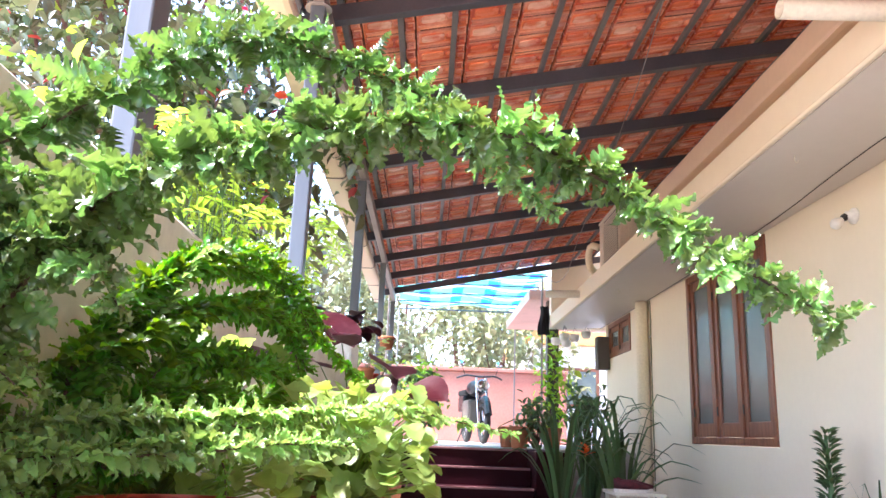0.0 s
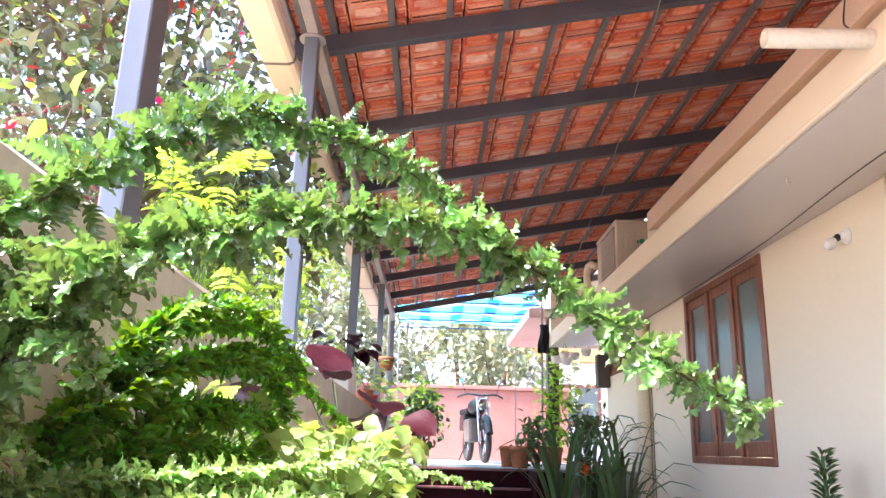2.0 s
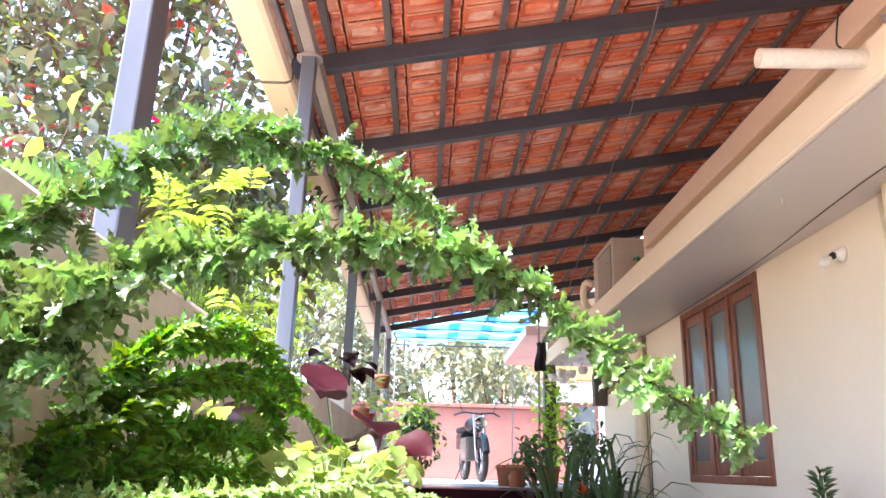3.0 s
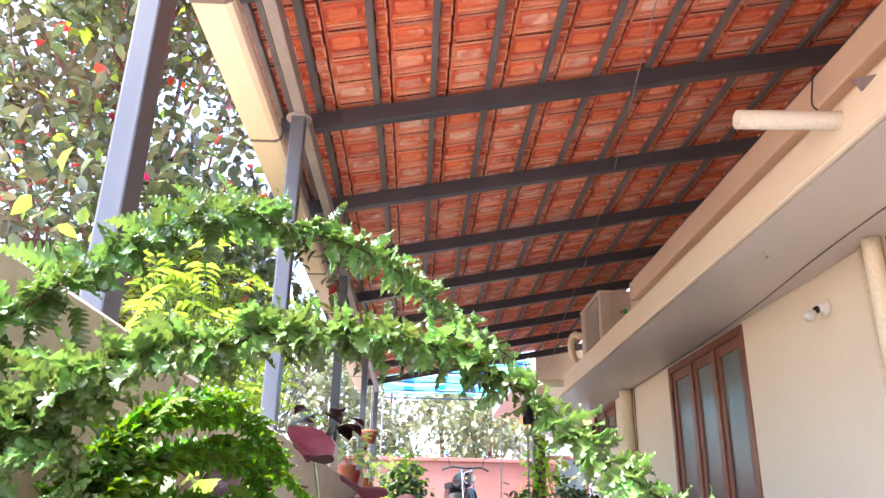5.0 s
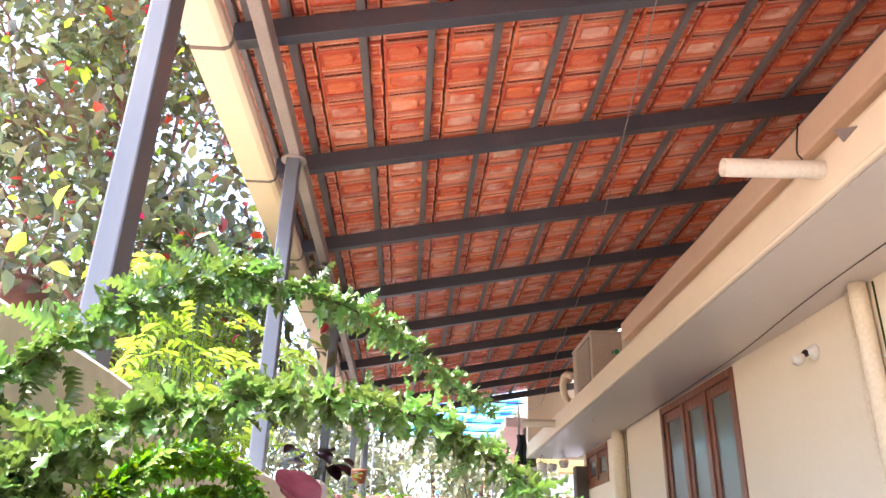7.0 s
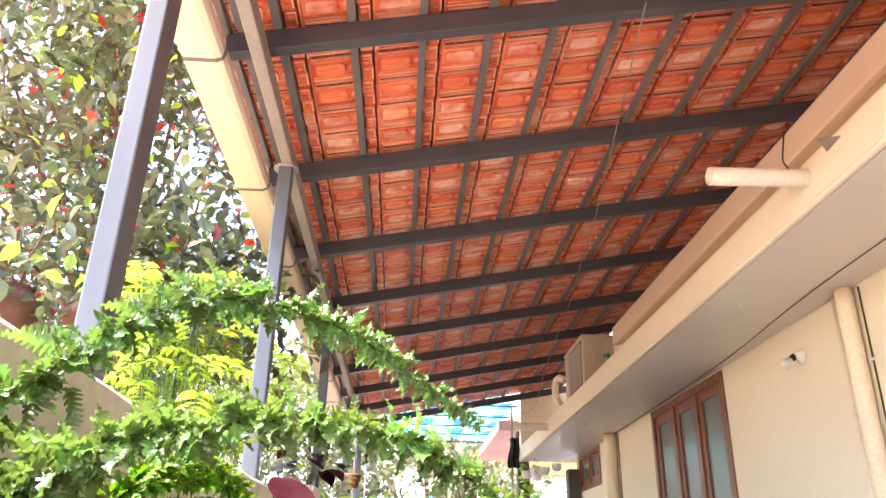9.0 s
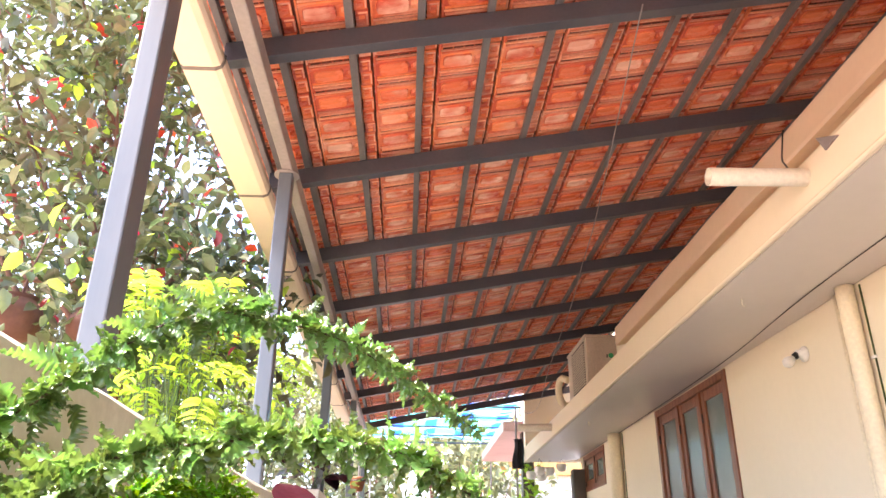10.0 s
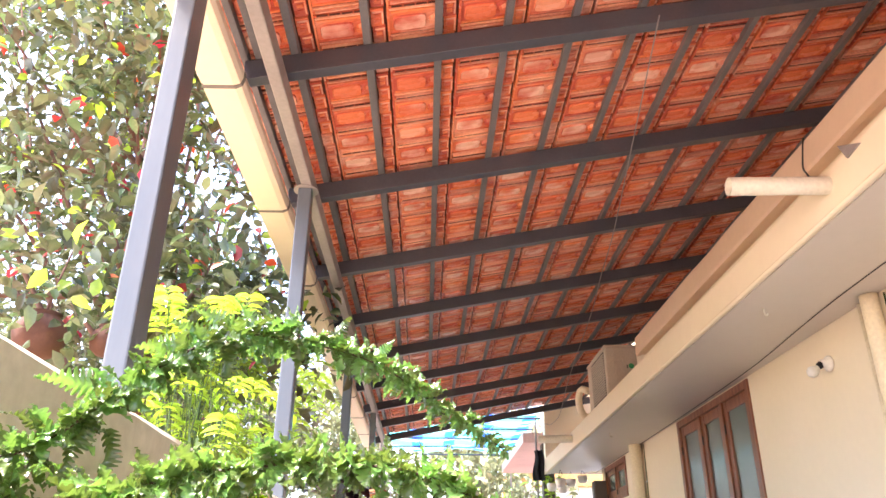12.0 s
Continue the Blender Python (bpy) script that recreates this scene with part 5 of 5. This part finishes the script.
for y, mt, lab in ((6.4, M_TERRA, "terracotta pot on the parapet wall"), (7.0, M_RED, "red plastic pot on the parapet wall"), (8.3, M_TERRA, "terracotta pot on the parapet wall"), (9.0, M_TERRA, "terracotta pot on the parapet wall")):
    pot("plant_pot", (-0.54, y, PARAPET_Z), 0.075, 0.15, mt, lab)
    leafy_plant("parapet_plant", (-0.54, y, PARAPET_Z + 0.13), [(-0.54 + rnd.uniform(-0.16, 0.18), y + rnd.uniform(-0.18, 0.18), 1.55 + rnd.uniform(0.0, 0.22)) for k in range(14)], 0.13, 0.035, 0.4, M_LIME if mt is M_TERRA else M_DARKLEAF, "small leafy plant in a pot on the parapet", rnd)
br = thing("bracket_pot", (-0.44, 7.50, 1.80), "terracotta pot in a ring bracket on a post", "plant pot")
part("pot", lathe([(0.001, 0), (0.055, 0), (0.08, 0.10), (0.086, 0.10), (0.086, 0.13), (0.075, 0.13), (0.05, 0.02)], 20), M_TERRA, br, smooth=True)
part("ring", tube([(0.085 * math.cos(a * 0.5236), 0.085 * math.sin(a * 0.5236), 0.095) for a in range(13)], 0.004, 6), M_STEEL, br)
part("arm", box(-0.10, -0.08, -0.01, 0.01, 0.085, 0.105), M_STEEL, br)

# yellow and dark bushes on the raised yard
for at, n, s, h, mt, lab in (((-0.15, 9.3, 0.866), 260, 0.22, 1.0, M_YELLOWLEAF, "yellow-leaved shrub on the raised yard"), ((-0.10, 8.75, 0.866), 300, 0.17, 0.75, M_DARKLEAF, "dark green shrub beside the steps"),
                             ((1.25, 8.6, 0.866), 200, 0.15, 0.40, M_DARKLEAF, "small dark green shrub on the ledge"), ((1.75, 8.3, 0.866), 220, 0.18, 0.55, M_DARKLEAF, "dark leafy shrub on the raised yard")):
    b = thing("shrub", at, lab, "shrub")
    st = bmesh.new()
    pts = []
    for k in range(9):
        e = Vector((rnd.gauss(0, s * 0.6), rnd.gauss(0, s * 0.6), h * rnd.uniform(0.5, 0.95)))
        add_tube(st, spline([(0, 0, 0), e * 0.5 + Vector((0.02, 0.01, 0.05)), e], 6), [0.012 - 0.0018 * i for i in range(6)], 5)
        pts += [e + Vector((rnd.gauss(0, s * 0.4), rnd.gauss(0, s * 0.4), rnd.gauss(0, 0.12))) for j in range(n // 9)]
    part("branch", st, M_BARK, b)
    o = tagged(new("foliage", joined_leaves("foliage", random_mats(pts, 0.10, rnd), rnd, LEAF_WIDE, mt)), kind="stuff")
    o.parent = b
for x, y in ((1.05, 8.55), (1.45, 8.75), (0.98, 9.1)):
    pot("plant_pot", (x, y, 0.866), 0.12, 0.24, M_TERRA, "terracotta pot on the raised yard")

# ---- walls and trees beyond ----
tagged(part("compound_wall", box(-7.0, 2.6, 14.0, 14.2, 0.866, 2.15, 0.02), M_PINKWALL), "pink plastered compound wall beyond the yard", "wall", kind="structure")
tagged(part("wall_coping", box(-7.02, 2.62, 13.96, 14.24, 2.152, 2.22, 0.01), M_PINKWALL), "pink wall coping", "coping", kind="structure")
nb = thing("neighbour_house", (4.2, 17.0, 0.866), "distant white house with an ochre band", "house")
part("wall", box(-2.0, 5.0, 0, 4.0, 0, 2.2), M_WHITEWALL, nb)
part("band", box(-2.15, 5.1, -0.15, 4.1, 2.202, 2.75, 0.02), M_ORANGEWALL, nb, "ochre parapet band")
for x in (-1.2, 0.8):
    wd = part("window", box(x, x + 0.9, -0.03, 0.02, 0.8, 1.7, 0.01), M_WOOD, nb, "dark wooden window")
    part("pane", box(x + 0.08, x + 0.82, -0.035, -0.031, 0.88, 1.62), M_GLASS, wd)
rnd = random.Random(77)
for k, (x, y, h, r) in enumerate(((-4.5, 12.0, 5.0, 1.6), (-2.0, 16.5, 4.6, 1.6), (0.6, 18.0, 4.4, 1.5), (3.0, 20.0, 5.0, 1.8), (-6.5, 9.0, 6.0, 2.0), (6.5, 21.0, 6.0, 2.0), (-0.8, 24.0, 6.5, 2.2), (-3.5, 8.8, 4.6, 1.3), (-1.0, 15.5, 3.2, 1.2), (1.6, 16.0, 3.4, 1.2), (-3.2, 14.8, 4.0, 1.4), (-8.0, 4.5, 7.0, 2.2))):
    cl = [((x + rnd.gauss(0, r * 0.55), y + rnd.gauss(0, r * 0.5), h * rnd.uniform(0.45, 1.05) + 0.4), rnd.uniform(0.45, 0.9)) for j in range(13)]
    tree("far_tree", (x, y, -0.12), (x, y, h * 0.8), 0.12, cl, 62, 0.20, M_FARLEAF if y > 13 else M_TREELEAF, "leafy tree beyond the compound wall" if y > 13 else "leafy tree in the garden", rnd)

# ---- clay tiles, seen from below ----
PITCH_X, PITCH_Y = 0.266, 0.187
def tile_geometry():
    """One interlocking tile: knobbed nose band, ribs with slots between the courses, long raised panel and a flared lug."""
    bm = bmesh.new()
    L, Wd = PITCH_X / math.cos(SLOPE), PITCH_Y
    def boxes(k, *rows):
        n0 = len(bm.faces)
        for r in rows:
            add_box(bm, *r)
        bm.faces.ensure_lookup_table()
        for f in bm.faces[n0:]:
            f.material_index = k
    # dark bed behind everything: shade of the gaps put into its colour
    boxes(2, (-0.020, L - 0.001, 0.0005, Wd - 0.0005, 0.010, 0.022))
    # nose band over the batten: two stepped blocks with small sunk squares
    boxes(0, (0.004, 0.052, 0.004, Wd * 0.485, -0.001, 0.012), (0.008, 0.056, Wd * 0.515, Wd - 0.004, 0.001, 0.012))
    boxes(1, (0.010, 0.050, 0.014, 0.020, -0.005, 0.0), (0.044, 0.050, 0.022, Wd * 0.42, -0.005, 0.0), (0.016, 0.053, Wd * 0.56, Wd * 0.56 + 0.006, -0.003, 0.002), (0.047, 0.053, Wd * 0.62, Wd - 0.016, -0.003, 0.002))
    boxes(0, *[(0.016, 0.038, Wd * q, Wd * q + 0.014, -0.006, 0.0) for q in (0.14, 0.28)], *[(0.020, 0.042, Wd * q, Wd * q + 0.014, -0.004, 0.002) for q in (0.66, 0.80)])
    # upright rim beside the nose
    boxes(0, (0.064, 0.072, 0.001, Wd - 0.001, -0.006, 0.012))
    # field
    boxes(0, (0.073, L - 0.001, 0.002, Wd - 0.002, 0.003, 0.012))
    # ribs along both edges, slots between the courses
    boxes(1, (0.074, L - 0.003, 0.012, 0.0175, -0.005, 0.005), (0.074, L - 0.003, Wd - 0.036, Wd - 0.0305, -0.004, 0.005), (0.080, L - 0.020, Wd - 0.019, Wd - 0.013, -0.007, 0.005))
    boxes(0, (0.080, L - 0.012, 0.026, 0.035, -0.003, 0.005), (0.076, L - 0.006, Wd - 0.054, Wd - 0.046, -0.003, 0.005))
    # flat dark strips, painted as the shade inside the slots
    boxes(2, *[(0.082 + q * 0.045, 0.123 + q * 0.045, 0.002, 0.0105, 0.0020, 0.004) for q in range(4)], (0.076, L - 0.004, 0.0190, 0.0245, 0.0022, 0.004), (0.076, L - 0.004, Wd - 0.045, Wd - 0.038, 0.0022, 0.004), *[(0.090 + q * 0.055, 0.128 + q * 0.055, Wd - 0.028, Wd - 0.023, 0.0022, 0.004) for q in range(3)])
    # long raised panel with rounded ends
    rings = []
    for z, g in ((0.0032, 1.0), (-0.004, 0.95), (-0.0060, 0.90), (-0.0045, 0.80)):
        row = []
        for k in range(14):
            a = 2 * math.pi * (k + 0.5) / 14
            cx, cy = math.cos(a), math.sin(a)
            row.append(bm.verts.new((0.148 + (0.062 - 0.030 * (1 - g)) * math.copysign(abs(cx) ** 0.3, cx), 0.090 + 0.037 * g * math.copysign(abs(cy) ** 0.42, cy), z)))
        rings.append(row)
    for i, (p, q) in enumerate(zip(rings, rings[1:])):
        for k in range(14):
            bm.faces.new((p[k], q[k], q[(k + 1) % 14], p[(k + 1) % 14])).material_index = 0 if i == 0 else 3
    bm.faces.new(rings[-1]).material_index = 3
    # flared lug above the panel
    lug = [bm.verts.new((x, 0.090 + y, z)) for z, g in ((0.004, 1.0), (-0.013, 0.72)) for x, y in ((0.219, -0.013 * g), (0.228, -0.015 * g), (0.243, -0.027 * g), (0.243, 0.027 * g), (0.228, 0.015 * g), (0.219, 0.013 * g))]
    for k in range(6):
        bm.faces.new((lug[k], lug[(k + 1) % 6], lug[6 + (k + 1) % 6], lug[6 + k])).material_index = 1 if k in (1, 3) else 0
    bm.faces.new(lug[6:]).material_index = 0
    bm.normal_update()
    return bm


tm = mesh_of(tile_geometry(), "tile", M_TILE)
tm.materials.append(M_TILERIB)
tm.materials.append(M_TILEJOINT)
tm.materials.append(M_TILEPANEL)
tv = np.array([v.co for v in tm.vertices])
ti = [p.material_index for p in tm.polygons]
rest_i = []
tf = [tuple(p.vertices) for p in tm.polygons]
rest_v, rest_f, base = [], [], 0
rnd = random.Random(3)
for i in range(-1, 10):
    x = BATTEN_X[0] + PITCH_X * i
    for j in range(int((ROOF_END - SUN_Y0) / PITCH_Y)):
        y = SUN_Y0 + PITCH_Y * j
        m = Matrix.Translation((x, y, rafter_z(x) + 0.1185)) @ Matrix.Rotation(-SLOPE, 4, "Y") @ Matrix.Translation((0.014, 0, 0.006 + rnd.uniform(0, 0.004))) @ Matrix.Rotation(rnd.gauss(0, 0.010), 4, "X") @ Matrix.Rotation(rnd.gauss(0, 0.006), 4, "Y")
        if 1.75 < y < 6.85:
            t = new("tile", tm)
            t.parent = roof
            t.matrix_basis = m
        else:
            a = np.array(m)
            rest_v.append(tv @ a[:3, :3].T + a[:3, 3])
            rest_f += [tuple(q + base for q in f) for f in tf]
            rest_i += ti
            base += len(tv)
o = tagged(new("tiles", raw_mesh("tiles", np.concatenate(rest_v).tolist(), rest_f, M_TILE, False)), kind="stuff")
o.parent = roof
o.data.materials.append(M_TILERIB)
o.data.materials.append(M_TILEJOINT)
o.data.materials.append(M_TILEPANEL)
o.data.polygons.foreach_set("material_index", rest_i)
part("tile_backing", sloped_bar(-0.74, X_HI, SUN_Y0, ROOF_END, 0.165, 0.172, 0), M_TILE, roof)
